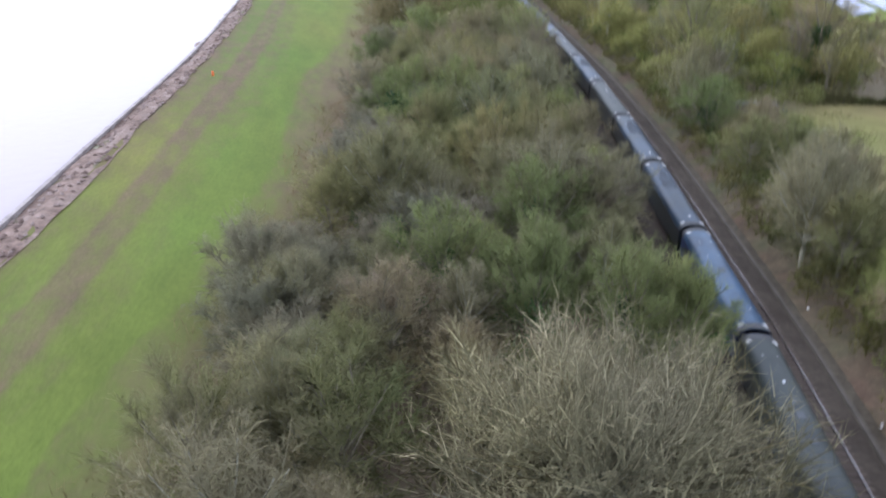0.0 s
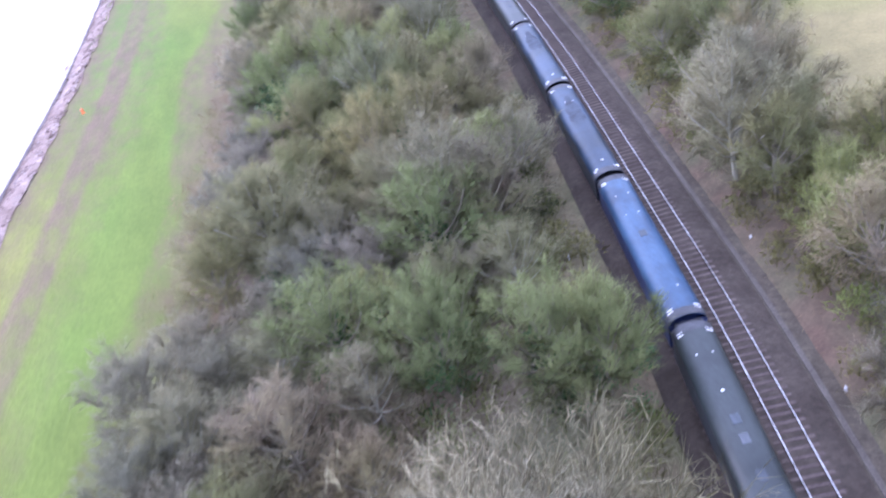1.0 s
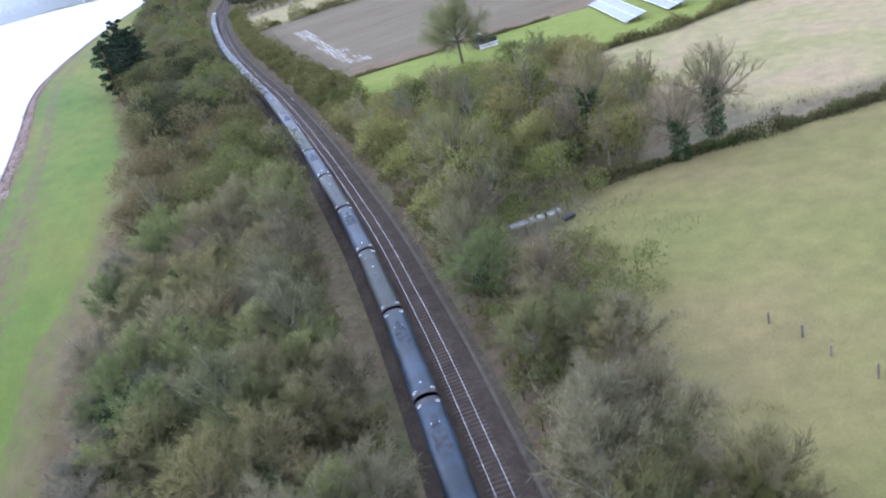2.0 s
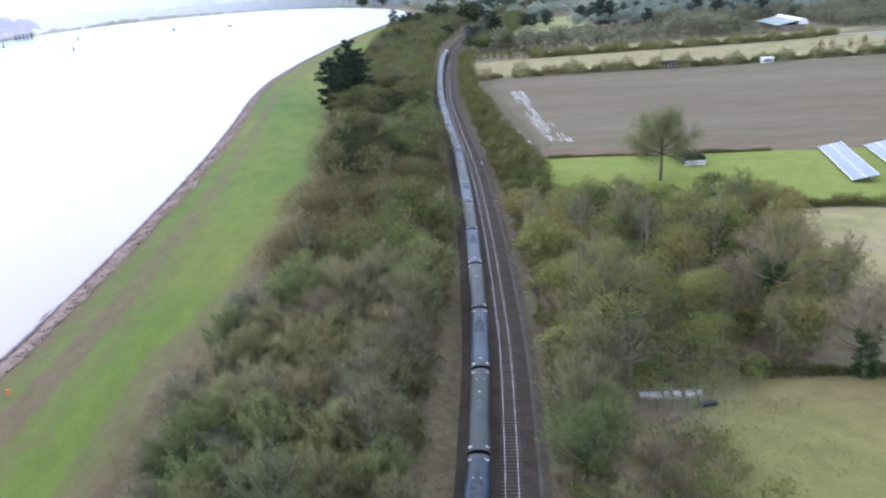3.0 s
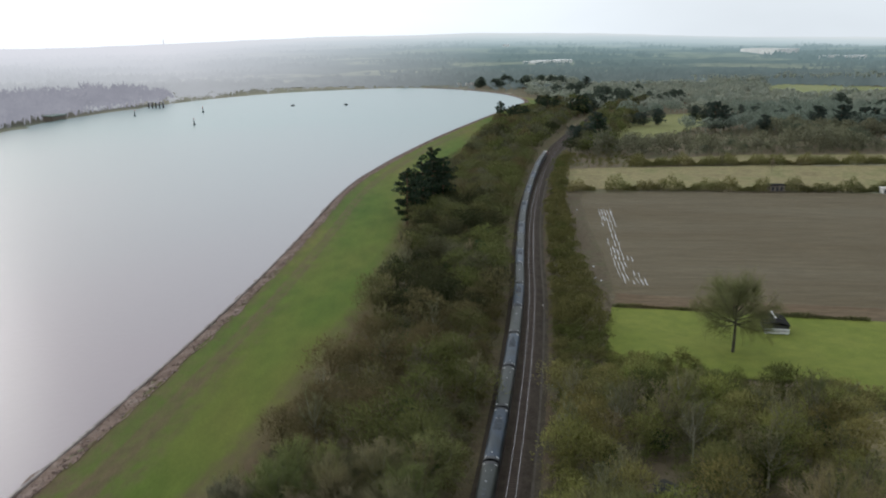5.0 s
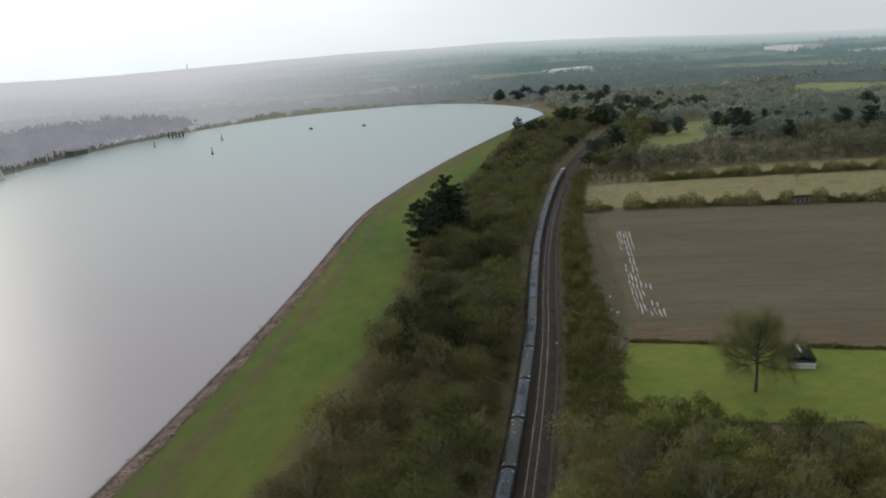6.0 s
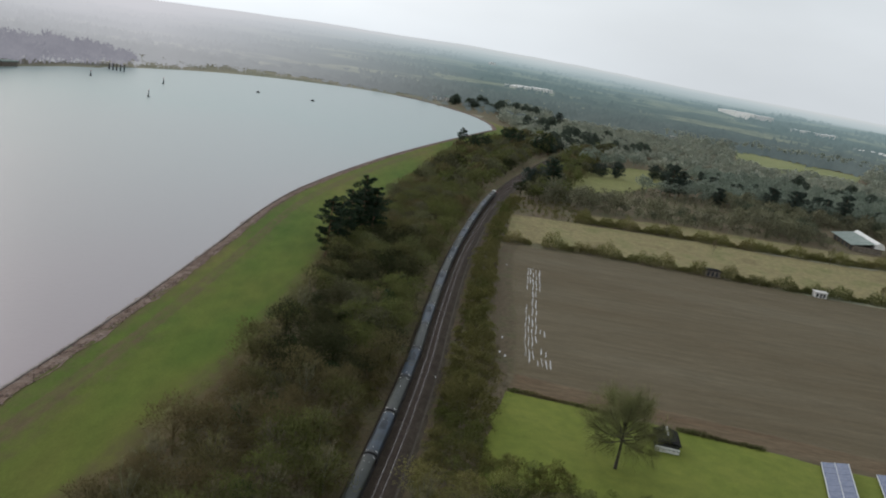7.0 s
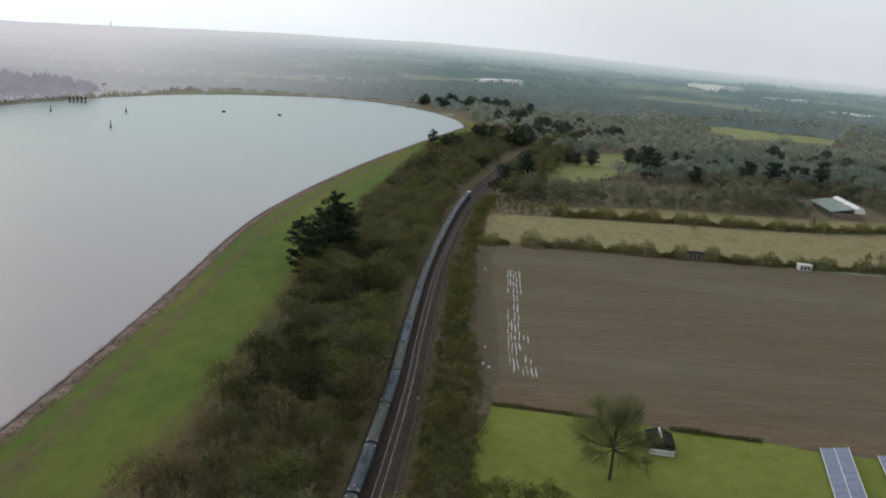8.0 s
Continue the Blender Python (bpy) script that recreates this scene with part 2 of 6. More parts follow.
# bluer than the nearer twigs: a little haze is painted in
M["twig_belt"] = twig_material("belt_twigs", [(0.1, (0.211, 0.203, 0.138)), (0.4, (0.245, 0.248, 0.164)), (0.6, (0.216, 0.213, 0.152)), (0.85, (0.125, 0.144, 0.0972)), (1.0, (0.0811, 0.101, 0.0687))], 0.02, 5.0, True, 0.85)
M["twig_sallow"] = twig_material("sallow_twigs", [(0.0, (0.207, 0.184, 0.0705)), (0.28, (0.231, 0.228, 0.0881)), (0.48, (0.217, 0.249, 0.0721)), (0.66, (0.238, 0.243, 0.103)), (0.84, (0.103, 0.113, 0.0384)), (1.0, (0.0544, 0.079, 0.0245))], 0.035, 5.0, True, 0.9)
# paler and bluer still, with the haze of distance painted into the colour
M["twig_far"] = twig_material("hazed_distant_twigs", [(0.1, (0.299, 0.343, 0.291)), (0.4, (0.352, 0.384, 0.32)), (0.62, (0.294, 0.336, 0.284)), (0.9, (0.219, 0.26, 0.218))], 0.012, 0.0, "calm", 0.5)
M["catkin"] = twig_material("catkin_twigs", [(0.4, (0.31, 0.305, 0.123)), (0.6, (0.275, 0.29, 0.109))])
M["bark"] = two_scale("grey_bark", (0.15, 0.13, 0.09), (0.26, 0.235, 0.165), 0.6, 6.0, 0.9, 0.2, 0, 0.7, 0.05)
M["oak_bark"] = two_scale("oak_bark", (0.05, 0.043, 0.033), (0.1, 0.09, 0.07), 0.6, 6.0)
M["bark_pale"] = two_scale("pale_bark", (0.24, 0.225, 0.16), (0.36, 0.34, 0.26), 0.6, 6.0, 0.9, 0.2, 0, 0.7, 0.05)
M["pine_bark"] = two_scale("pine_bark", (0.13, 0.075, 0.045), (0.2, 0.13, 0.09), 0.5, 5.0)
M["ivy"] = leaf_material("ivy_leaves", (0.022, 0.05, 0.014), (0.06, 0.11, 0.03))
M["ivy_fresh"] = leaf_material("fresh_ivy_leaves", (0.035, 0.085, 0.022), (0.085, 0.165, 0.05))
M["needles"] = leaf_material("pine_needles", (0.014, 0.03, 0.016), (0.04, 0.068, 0.032))
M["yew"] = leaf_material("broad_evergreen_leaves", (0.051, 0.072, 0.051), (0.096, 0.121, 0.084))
# paler, bluer copy of the pine needles, haze painted in
M["needles_far"] = leaf_material("hazed_pine_needles", (0.038, 0.0561, 0.0437), (0.0699, 0.0957, 0.072))
M["brush"] = twig_material("bramble_and_brush", [(0.36, (0.122, 0.105, 0.0546)), (0.5, (0.141, 0.135, 0.0607)), (0.64, (0.0912, 0.115, 0.0394))], 0.1, 4.0)
M["bracken"] = twig_material("rusty_bracken", [(0.38, (0.189, 0.142, 0.0828)), (0.5, (0.205, 0.172, 0.0936)), (0.62, (0.156, 0.155, 0.0648))], 0.06, 8.0)
M["hedge"] = twig_material("hedge_twigs", [(0.36, (0.2, 0.18, 0.085)), (0.6, (0.16, 0.165, 0.065))], 0.04, 2.0)
M["reed"] = twig_material("dead_reeds", [(0.4, (0.175, 0.131, 0.0813)), (0.6, (0.131, 0.115, 0.0625))], 0.1, 6.0)
M["black_roof"] = two_scale("black_felt_roof", (0.012, 0.012, 0.013), (0.026, 0.025, 0.024), 0.5, 5.0, 0.95, 0.05)
M["white_paint"] = two_scale("white_painted_boards", (0.62, 0.61, 0.58), (0.8, 0.79, 0.77), 0.8, 5.0, 0.6)
M["sheet_roof"] = two_scale("weathered_sheet_roof", (0.16, 0.2, 0.18), (0.25, 0.29, 0.26), 0.15, 2.0, 0.6)
M["timber"] = two_scale("grey_timber", (0.12, 0.1, 0.08), (0.24, 0.21, 0.17), 0.8, 8.0)
M["dark_metal"] = two_scale("dark_painted_metal", (0.018, 0.018, 0.02), (0.045, 0.045, 0.048), 1.0, 9.0, 0.55, 0.4)
M["alu"] = two_scale("aluminium_frame", (0.6, 0.61, 0.63), (0.75, 0.76, 0.78), 1.0, 8.0, 0.4, 0.5, 0.6, 0.05, 0.01)
M["orange"] = two_scale("orange_plastic", (0.62, 0.12, 0.03), (0.8, 0.2, 0.05), 1.5, 9.0, 0.5, 0.4)
M["red"] = two_scale("red_paint", (0.42, 0.03, 0.025), (0.55, 0.06, 0.04), 0.5, 6.0, 0.4, 0.5)
M["stucco"] = two_scale("white_render", (0.62, 0.6, 0.56), (0.78, 0.76, 0.72), 0.4, 3.0)


def car_paint(name, dark, light, rough=0.34):
    m, b, N, L = material(name, rough, 0.28)
    broad, fine = noise_of(N, L, 0.22, 3, (1, 1, 1)), noise_of(N, L, 5.0, 3, (1, 0.25, 1), 0.6, 5.0)
    c = ramp_of(N, L, broad, [(0.38, dark), (0.56, light)])
    grime = ramp_of(N, L, fine, [(0.3, (0.7, 0.7, 0.68)), (0.7, (1.12, 1.12, 1.12))])
    o = N("ShaderNodeObjectInfo")
    each = ramp_of(N, L, o.outputs["Random"], [(0.0, (0.8, 0.84, 0.86)), (1.0, (1.2, 1.15, 1.1))])
    L(mixed(N, L, 1.0, mixed(N, L, 0.8, c, grime, "MULTIPLY"), each, "MULTIPLY"), b.inputs["Base Color"])
    r = N("ShaderNodeMapRange")
    r.inputs["To Min"].default_value, r.inputs["To Max"].default_value = rough - 0.08, rough + 0.16
    L(broad, r.inputs["Value"])
    L(r.outputs["Result"], b.inputs["Roughness"])
    return m


M["roof_blue"] = car_paint("deep_blue_roof", (0.0136, 0.0285, 0.0553), (0.032, 0.0607, 0.106))
M["roof_steel"] = car_paint("steel_blue_roof", (0.00995, 0.0196, 0.0302), (0.0281, 0.0444, 0.0711), 0.38)
M["roof_grey"] = car_paint("grey_roof", (0.0158, 0.0195, 0.0174), (0.0317, 0.037, 0.0338), 0.42)
M["soot"] = two_scale("sooty_roof_paint", (0.018, 0.021, 0.027), (0.05, 0.06, 0.075), 1.1, 6.0, 0.65)
M["hatch"] = car_paint("hatch_paint", (0.03, 0.036, 0.042), (0.055, 0.062, 0.07), 0.5)
M["side_blue"] = car_paint("dark_blue_side", (0.012, 0.018, 0.06), (0.022, 0.034, 0.1))
M["side_grey"] = car_paint("dark_side", (0.014, 0.0168, 0.021), (0.0315, 0.035, 0.042))


def make_water(name, colour, rough, wave, strength, green=False):
    m, b, N, L = material(name, rough, 0.5)
    patches = noise_of(N, L, 0.006, 3, (1, 0.5, 1), 0.5, 1.0)
    base = ramp_of(N, L, patches, [(0.35, tuple(q * 0.94 for q in colour)), (0.65, tuple(q * 1.05 for q in colour))])
    if green:                                         # pinker at the near end, greener at the far end, with broad uneven patches
        g, xyz, deep, depth = N("ShaderNodeNewGeometry"), N("ShaderNodeSeparateXYZ"), N("ShaderNodeMapRange"), N("ShaderNodeMath")
        L(g.outputs["Position"], xyz.inputs[0])
        L(xyz.outputs["Y"], deep.inputs["Value"])
        deep.inputs["From Min"].default_value, deep.inputs["From Max"].default_value = 0, 620
        depth.operation = "MULTIPLY_ADD"
        L(patches, depth.inputs[0])
        depth.inputs[1].default_value = 0.4
        L(deep.outputs["Result"], depth.inputs[2])
        base = ramp_of(N, L, depth.outputs[0], [(0.2, (colour[0] * 1.24, colour[1] * 0.97, colour[2] * 1.03)), (1.0, (colour[0] * 0.76, colour[1] * 1.04, colour[2] * 1.0))])
    L(base, b.inputs["Base Color"])
    b.inputs["IOR"].default_value = 1.33
    n1, n2 = noise_of(N, L, wave, 3), noise_of(N, L, wave * 0.12, 2, (1, 0.4, 1), 0.5, 3.0)
    add = N("ShaderNodeMath")
    L(n1, add.inputs[0])
    L(n2, add.inputs[1])
    bumped(N, L, b, add.outputs[0], strength, 0.12)
    return m


M["water"] = make_water("reservoir_water", (0.2, 0.21, 0.215), 0.3, 0.55, 0.25, True)
M["pond"] = make_water("pond_water", (0.05, 0.05, 0.045), 0.05, 1.5, 0.1)
M["puddle"] = make_water("puddle_water", (0.42, 0.41, 0.4), 0.06, 2.0, 0.03)


def solar_material():
    m, b, N, L = material("solar_cells", 0.22, 0.6)
    c = ramp_of(N, L, noise_of(N, L, 0.9, 2), [(0.3, (0.09, 0.11, 0.19)), (0.7, (0.15, 0.17, 0.25))])
    L(c, b.inputs["Base Color"])
    return m


M["solar"] = solar_material()


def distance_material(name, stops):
    """Far country that glows, with mist painted into its colour: fields and woods, paler the farther they lie, palest
    away over the reservoir.
    """
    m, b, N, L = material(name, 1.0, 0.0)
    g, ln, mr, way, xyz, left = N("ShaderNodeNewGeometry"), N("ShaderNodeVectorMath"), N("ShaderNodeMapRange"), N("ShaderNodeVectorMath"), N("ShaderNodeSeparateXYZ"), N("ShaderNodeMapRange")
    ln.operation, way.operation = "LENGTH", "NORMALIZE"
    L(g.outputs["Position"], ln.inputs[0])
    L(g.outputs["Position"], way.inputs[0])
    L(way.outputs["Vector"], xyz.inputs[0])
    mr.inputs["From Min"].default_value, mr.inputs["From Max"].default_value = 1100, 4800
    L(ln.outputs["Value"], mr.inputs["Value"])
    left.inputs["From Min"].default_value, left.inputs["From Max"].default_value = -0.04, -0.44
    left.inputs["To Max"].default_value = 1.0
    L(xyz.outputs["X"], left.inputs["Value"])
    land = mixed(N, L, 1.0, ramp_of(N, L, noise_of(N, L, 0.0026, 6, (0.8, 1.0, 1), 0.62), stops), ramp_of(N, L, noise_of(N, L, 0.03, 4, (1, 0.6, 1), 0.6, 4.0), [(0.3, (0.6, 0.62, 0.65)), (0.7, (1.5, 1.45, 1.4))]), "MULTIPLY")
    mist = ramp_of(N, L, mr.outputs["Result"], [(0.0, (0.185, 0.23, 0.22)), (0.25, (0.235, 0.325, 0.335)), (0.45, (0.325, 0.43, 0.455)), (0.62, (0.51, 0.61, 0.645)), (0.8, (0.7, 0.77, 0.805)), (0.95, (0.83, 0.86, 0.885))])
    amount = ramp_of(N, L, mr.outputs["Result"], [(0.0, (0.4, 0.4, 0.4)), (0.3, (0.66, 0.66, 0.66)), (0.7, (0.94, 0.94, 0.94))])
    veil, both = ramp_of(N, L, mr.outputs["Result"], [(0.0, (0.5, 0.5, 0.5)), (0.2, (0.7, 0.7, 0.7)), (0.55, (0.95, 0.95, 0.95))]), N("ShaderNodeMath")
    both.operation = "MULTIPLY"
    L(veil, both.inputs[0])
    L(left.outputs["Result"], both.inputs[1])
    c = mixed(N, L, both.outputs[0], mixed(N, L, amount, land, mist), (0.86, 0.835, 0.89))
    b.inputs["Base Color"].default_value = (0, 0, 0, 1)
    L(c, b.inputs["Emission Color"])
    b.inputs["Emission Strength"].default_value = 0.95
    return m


M["distance"] = distance_material("mist_glow_distance", [(0.38, (0.07, 0.088, 0.09)), (0.5, (0.1, 0.118, 0.11)), (0.55, (0.3, 0.3, 0.21)), (0.66, (0.22, 0.25, 0.17)), (0.7, (0.1, 0.115, 0.11))])
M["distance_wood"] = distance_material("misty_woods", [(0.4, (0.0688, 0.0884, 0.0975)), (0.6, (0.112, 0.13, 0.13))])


# wood that glows mauve-grey by itself, standing in for the haze before it
def haze_glow_wood_material():
    m, b, N, L = material("haze_glow_shore_wood", 1.0, 0.0)
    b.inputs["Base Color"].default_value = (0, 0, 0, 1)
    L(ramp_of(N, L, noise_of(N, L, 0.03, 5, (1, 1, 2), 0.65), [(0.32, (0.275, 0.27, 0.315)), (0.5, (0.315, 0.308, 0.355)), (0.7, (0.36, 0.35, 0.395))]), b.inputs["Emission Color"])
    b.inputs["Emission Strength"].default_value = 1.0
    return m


M["shore_wood"] = haze_glow_wood_material()


# ---- building helpers ----
def mesh_of(name, verts, faces, mat, smooth=False):
    """A mesh from an array of corners and an array of triangles or quads."""
    verts, faces = np.asarray(verts, dtype=np.float32), np.asarray(faces, dtype=np.int32)
    me = bpy.data.meshes.new(name)
    n, k = faces.shape
    me.vertices.add(len(verts))
    me.vertices.foreach_set("co", verts.ravel())
    me.loops.add(n * k)
    me.loops.foreach_set("vertex_index", faces.ravel())
    me.polygons.add(n)
    me.polygons.foreach_set("loop_start", np.arange(0, n * k, k, dtype=np.int32))
    me.polygons.foreach_set("use_smooth", np.full(n, smooth))
    me.update(calc_edges=True)
    me.materials.append(mat)
    return me


def round_shaded(me, verts, centre, up=0.35):
    """Lets fine twigs or leaves shade together like the rounded mass that they form: normals lean outwards from the centre."""
    n = np.asarray(verts, float) - centre
    n /= np.linalg.norm(n, axis=1)[:, None] + 1e-6
    n = n + [0, 0, up]
    n /= np.linalg.norm(n, axis=1)[:, None] + 1e-6
    me.normals_split_custom_set_from_vertices(n.astype(np.float32))
    return me


def turned_out(verts, faces, normals):
    """Turns triangles over where they face away from the given corner normals."""
    a, b, c = (verts[faces[:, i]] for i in range(3))
    away = (np.cross(b - a, c - a) * normals[faces[:, 0]]).sum(1) < 0
    f = faces.copy()
    f[away] = f[away][:, [0, 2, 1]]
    return f


def bm_mesh(name, bm, mat, smooth=False):
    me = bpy.data.meshes.new(name)
    bmesh.ops.recalc_face_normals(bm, faces=bm.faces)
    for f in bm.faces:
        f.smooth = smooth
    bm.to_mesh(me)
    bm.free()
    me.materials.append(mat)
    return me


def part(name, bm, mat, parent, label="", smooth=False):
    me = bm if isinstance(bm, bpy.types.Mesh) else bm_mesh(name, bm, mat, smooth)
    ob = new(name, me)
    ob.parent = parent
    if label:
        ob["label"] = label
    return ob


def thing(name, label, category, m=None, group="", kind=""):
    ob = new(name)
    ob.empty_display_size = 0.5
    if m is not None:
        ob.matrix_basis = m
    return tagged(ob, label, category, group, kind)


def box(bm, x0, x1, y0, y1, z0, z1, bevel=0.0):
    r = bmesh.ops.create_cube(bm, size=1)
    bmesh.ops.scale(bm, vec=(x1 - x0, y1 - y0, z1 - z0), verts=r["verts"])
    bmesh.ops.translate(bm, vec=((x0 + x1) / 2, (y0 + y1) / 2, (z0 + z1) / 2), verts=r["verts"])
    if bevel:
        es = list({e for v in r["verts"] for e in v.link_edges})
        bmesh.ops.bevel(bm, geom=es, offset=bevel, segments=1, affect="EDGES")
    return bm


def rod(bm, a, b, r0, r1=None, n=6):
    a, b = Vector(a), Vector(b)
    q = (b - a).to_track_quat("Z", "Y").to_matrix().to_4x4()
    bmesh.ops.create_cone(bm, cap_ends=True, segments=n, radius1=r0, radius2=r0 if r1 is None else r1, depth=(b - a).length,
                          matrix=Matrix.Translation((a + b) / 2) @ q)
    return bm


def curve_through(points, step):
    """Points about step metres apart on a smooth line through the given ones."""
    p = np.array(points, float)
    p = np.vstack([2 * p[0] - p[1], p, 2 * p[-1] - p[-2]])
    out = []
    for i in range(1, len(p) - 2):
        n = max(1, int(np.linalg.norm(p[i + 1] - p[i]) / step))
        for u in np.arange(n) / n:
            a, b, c, d = p[i - 1:i + 3]
            out.append(0.5 * (2 * b + (c - a) * u + (2 * a - 5 * b + 4 * c - d) * u * u + (3 * b - a - 3 * c + d) * u ** 3))
    out.append(p[-2])
    return np.array(out)


def normals_right(line):
    t = np.gradient(line, axis=0)
    t /= np.linalg.norm(t, axis=1)[:, None]
    return np.stack([t[:, 1], -t[:, 0]], 1)


def strip(line, offsets, heights):
    """Quads along a line on the ground: rows of offsets to its right with heights, numbers or arrays along the line."""
    nr, k, n = normals_right(line), len(offsets), len(line)
    v = np.zeros((n, k, 3))
    for j, (o, h) in enumerate(zip(offsets, heights)):
        v[:, j, :2] = line + nr * (np.zeros(n) + o)[:, None]
        v[:, j, 2] = h
    i, j = np.meshgrid(np.arange(n - 1), np.arange(k - 1), indexing="ij")
    a = (i * k + j).ravel()
    return v.reshape(-1, 3), np.stack([a, a + 1, a + k + 1, a + k], 1)


# ---- the lie of the land ----
RNG = np.random.default_rng(7)
WATER_Z = 4.0
SHORE = [(-149.6, -560), (-117.6, -360), (-102.6, -260), (-93.6, -200), (-87.8, -150), (-85.2, -110), (-82.3, -60), (-81.8, 0), (-83, 60), (-86.1, 120), (-89.7, 175),
         (-90.5, 225), (-87.3, 275), (-82.5, 325), (-70.2, 420), (-47.5, 555), (-22, 690), (-15, 735), (-27, 815), (-58, 893), (-120, 980), (-197, 1010),
         (-268, 978), (-332, 922), (-378, 845), (-407, 755), (-422, 665), (-429, 590), (-430, 510), (-418, 420), (-432, 320), (-480, 150), (-560, -100), (-640, -560)]
shore = curve_through(SHORE, 4.0)
# how wide the grass bank is between the water and the wood, by y
BANK_Y = [-560, -200, -165, -140, -118, -100, -80, -50, -17, 41, 130, 221, 318, 420, 470, 600, 760, 2000]
BANK_W = [21, 21, 22, 24, 25.5, 26.5, 27.5, 30.5, 31.5, 33.5, 34.5, 36.5, 36, 30, 25, 20, 26, 26]
TRACK = [(-64.8, -420), (-42.3, -270), (-30.9, -200), (-26.2, -176), (-22.5, -156), (-19.7, -136), (-16.2, -109), (-14.1, -89), (-12.3, -69), (-11.1, -49), (-10.1, -29),
         (-9.3, -9), (-8.4, 20), (-7.9, 60), (-8.4, 100), (-8.1, 170), (-4.9, 245), (-0.5, 308), (7.5, 376), (17.2, 440), (39.1, 560), (67.1, 690), (111.1, 850),
         ]
track = curve_through(TRACK, 2.0)


def track_x(y):
    return np.interp(y, track[:, 1], track[:, 0])


def shore_distance(x, y):
    """Distance to the water's edge, positive on land."""
    pts = np.stack([np.ravel(x), np.ravel(y)], 1).astype(float)
    best, side = np.full(len(pts), 1e9), np.ones(len(pts))
    for a, b in zip(shore[:-1:3], np.vstack([shore[3::3], shore[-1:]])):
        d = b - a
        u = np.clip(((pts - a) @ d) / (d @ d), 0, 1)
        r = pts - a - u[:, None] * d
        q = np.hypot(r[:, 0], r[:, 1])
        s = np.where(r[:, 0] * d[1] - r[:, 1] * d[0] > 0, 1.0, -1.0)
        m = q < best
        best[m], side[m] = q[m], s[m]
    return (best * side).reshape(np.shape(x))


def bank_height(d, y):
    w = np.interp(y, BANK_Y, BANK_W)
    return np.where(d < 4, np.interp(d, [-9, 0, 4], [1.2, 3.86, 4.75]), 4.75 + (0.0 - 4.75) * np.clip((d - 4) / (w - 2), 0, 1))


def ground_z(x, y):
    x, y = np.asarray(x, float), np.asarray(y, float)
    d = shore_distance(x, y)
    z = bank_height(d, y)
    off = np.abs(x - track_x(y) - 1.9)
    dip = -0.75 * np.clip((11.0 - off) / 4.0, 0, 1)
    far = np.clip((np.hypot(x, y) - 700) / 500, 0, 1)
    z = np.where(d > 30, z - 0.5 * far, z)
    return np.where((d > 20), np.where(off < 12, np.minimum(z, 0.1) + dip, z), z)


def spread(lo, hi, fine, stops):
    """Grid lines: evenly close between lo and hi, wider and wider outside."""
    mid = list(np.arange(lo, hi + 0.1, fine))
    left, right, s = [], [], fine
    a, b = lo, hi
    while b < stops or a > -stops:
        s *= 1.22
        a, b = a - s, b + s
        left.append(max(a, -4900)), right.append(min(b, 4900))
    return np.unique(np.round(np.array(left[::-1] + mid + right), 2))


gx, gy = spread(-112, 40, 2.0, 4900), spread(-280, 330, 4.0, 4900)
GX, GY = np.meshgrid(gx, gy, indexing="ij")
GZ = ground_z(GX, GY)
wood = (shore_distance(GX, GY) > 0) & (GX > -130) & (GY > -330) & (((GX < 140) & (GY < 330)) | ((GX < 900) & (GY >= 330) & (GY < 1190)))
GZ = GZ + np.where(wood & (shore_distance(GX, GY) > 40) & (GY < 560) & (GX < 140) & (np.abs(GX - track_x(GY) - 2) > 14), 0.25 * np.sin(GX * 0.31 + GY * 0.2) * np.cos(GY * 0.23) - 0.3, 0)
ni, nj = GX.shape
ii, jj = np.meshgrid(np.arange(ni - 1), np.arange(nj - 1), indexing="ij")
a0 = (ii * nj + jj).ravel()
ground_me = mesh_of("ground", np.stack([GX, GY, GZ], -1).reshape(-1, 3), np.stack([a0, a0 + nj, a0 + nj + 1, a0 + 1], 1), M["litter"], True)
ground_me.materials.append(M["pasture"])
slot = (~(wood[:-1, :-1])).ravel().astype(np.int32)
ground_me.polygons.foreach_set("material_index", slot)
ground = tagged(new("ground", ground_me), "woodland floor of brown litter, with pasture beyond", "ground", kind="structure")


def far_country():
    """Low hills that close the view, far beyond the reservoir."""
    az = np.radians(np.linspace(-100, 100, 240))
    rr = np.concatenate([np.linspace(1180, 2400, 60), np.linspace(2430, 4800, 60)])
    A, R = np.meshgrid(az, rr, indexing="ij")
    X, Y = R * np.sin(A), R * np.cos(A)
    rise = np.clip((R - 1250) / 3500, 0, 1)
    peak = np.interp(np.degrees(A), [-40, -28, -15, -5, 5, 15, 25], [52, 60, 86, 104, 92, 68, 45])
    roll = np.array([noise.noise(Vector((x * 0.0011, y * 0.0011, 3.3))) for x, y in zip(X.ravel(), Y.ravel())]).reshape(X.shape)
    small = np.array([noise.noise(Vector((x * 0.006, y * 0.006, 1.3))) for x, y in zip(X.ravel(), Y.ravel())]).reshape(X.shape)
    Z = rise ** 1.15 * peak + 14 * roll * np.clip(rise * 3, 0, 1) + 4 * small * np.clip(rise * 6, 0.1, 1) + 0.4
    n, k = X.shape
    i, j = np.meshgrid(np.arange(n - 1), np.arange(k - 1), indexing="ij")
    a = (i * k + j).ravel()
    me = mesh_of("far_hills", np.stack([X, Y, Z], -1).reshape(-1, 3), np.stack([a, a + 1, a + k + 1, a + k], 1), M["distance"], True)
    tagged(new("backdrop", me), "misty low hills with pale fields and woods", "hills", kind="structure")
    return X, Y, Z


HILLS = far_country()

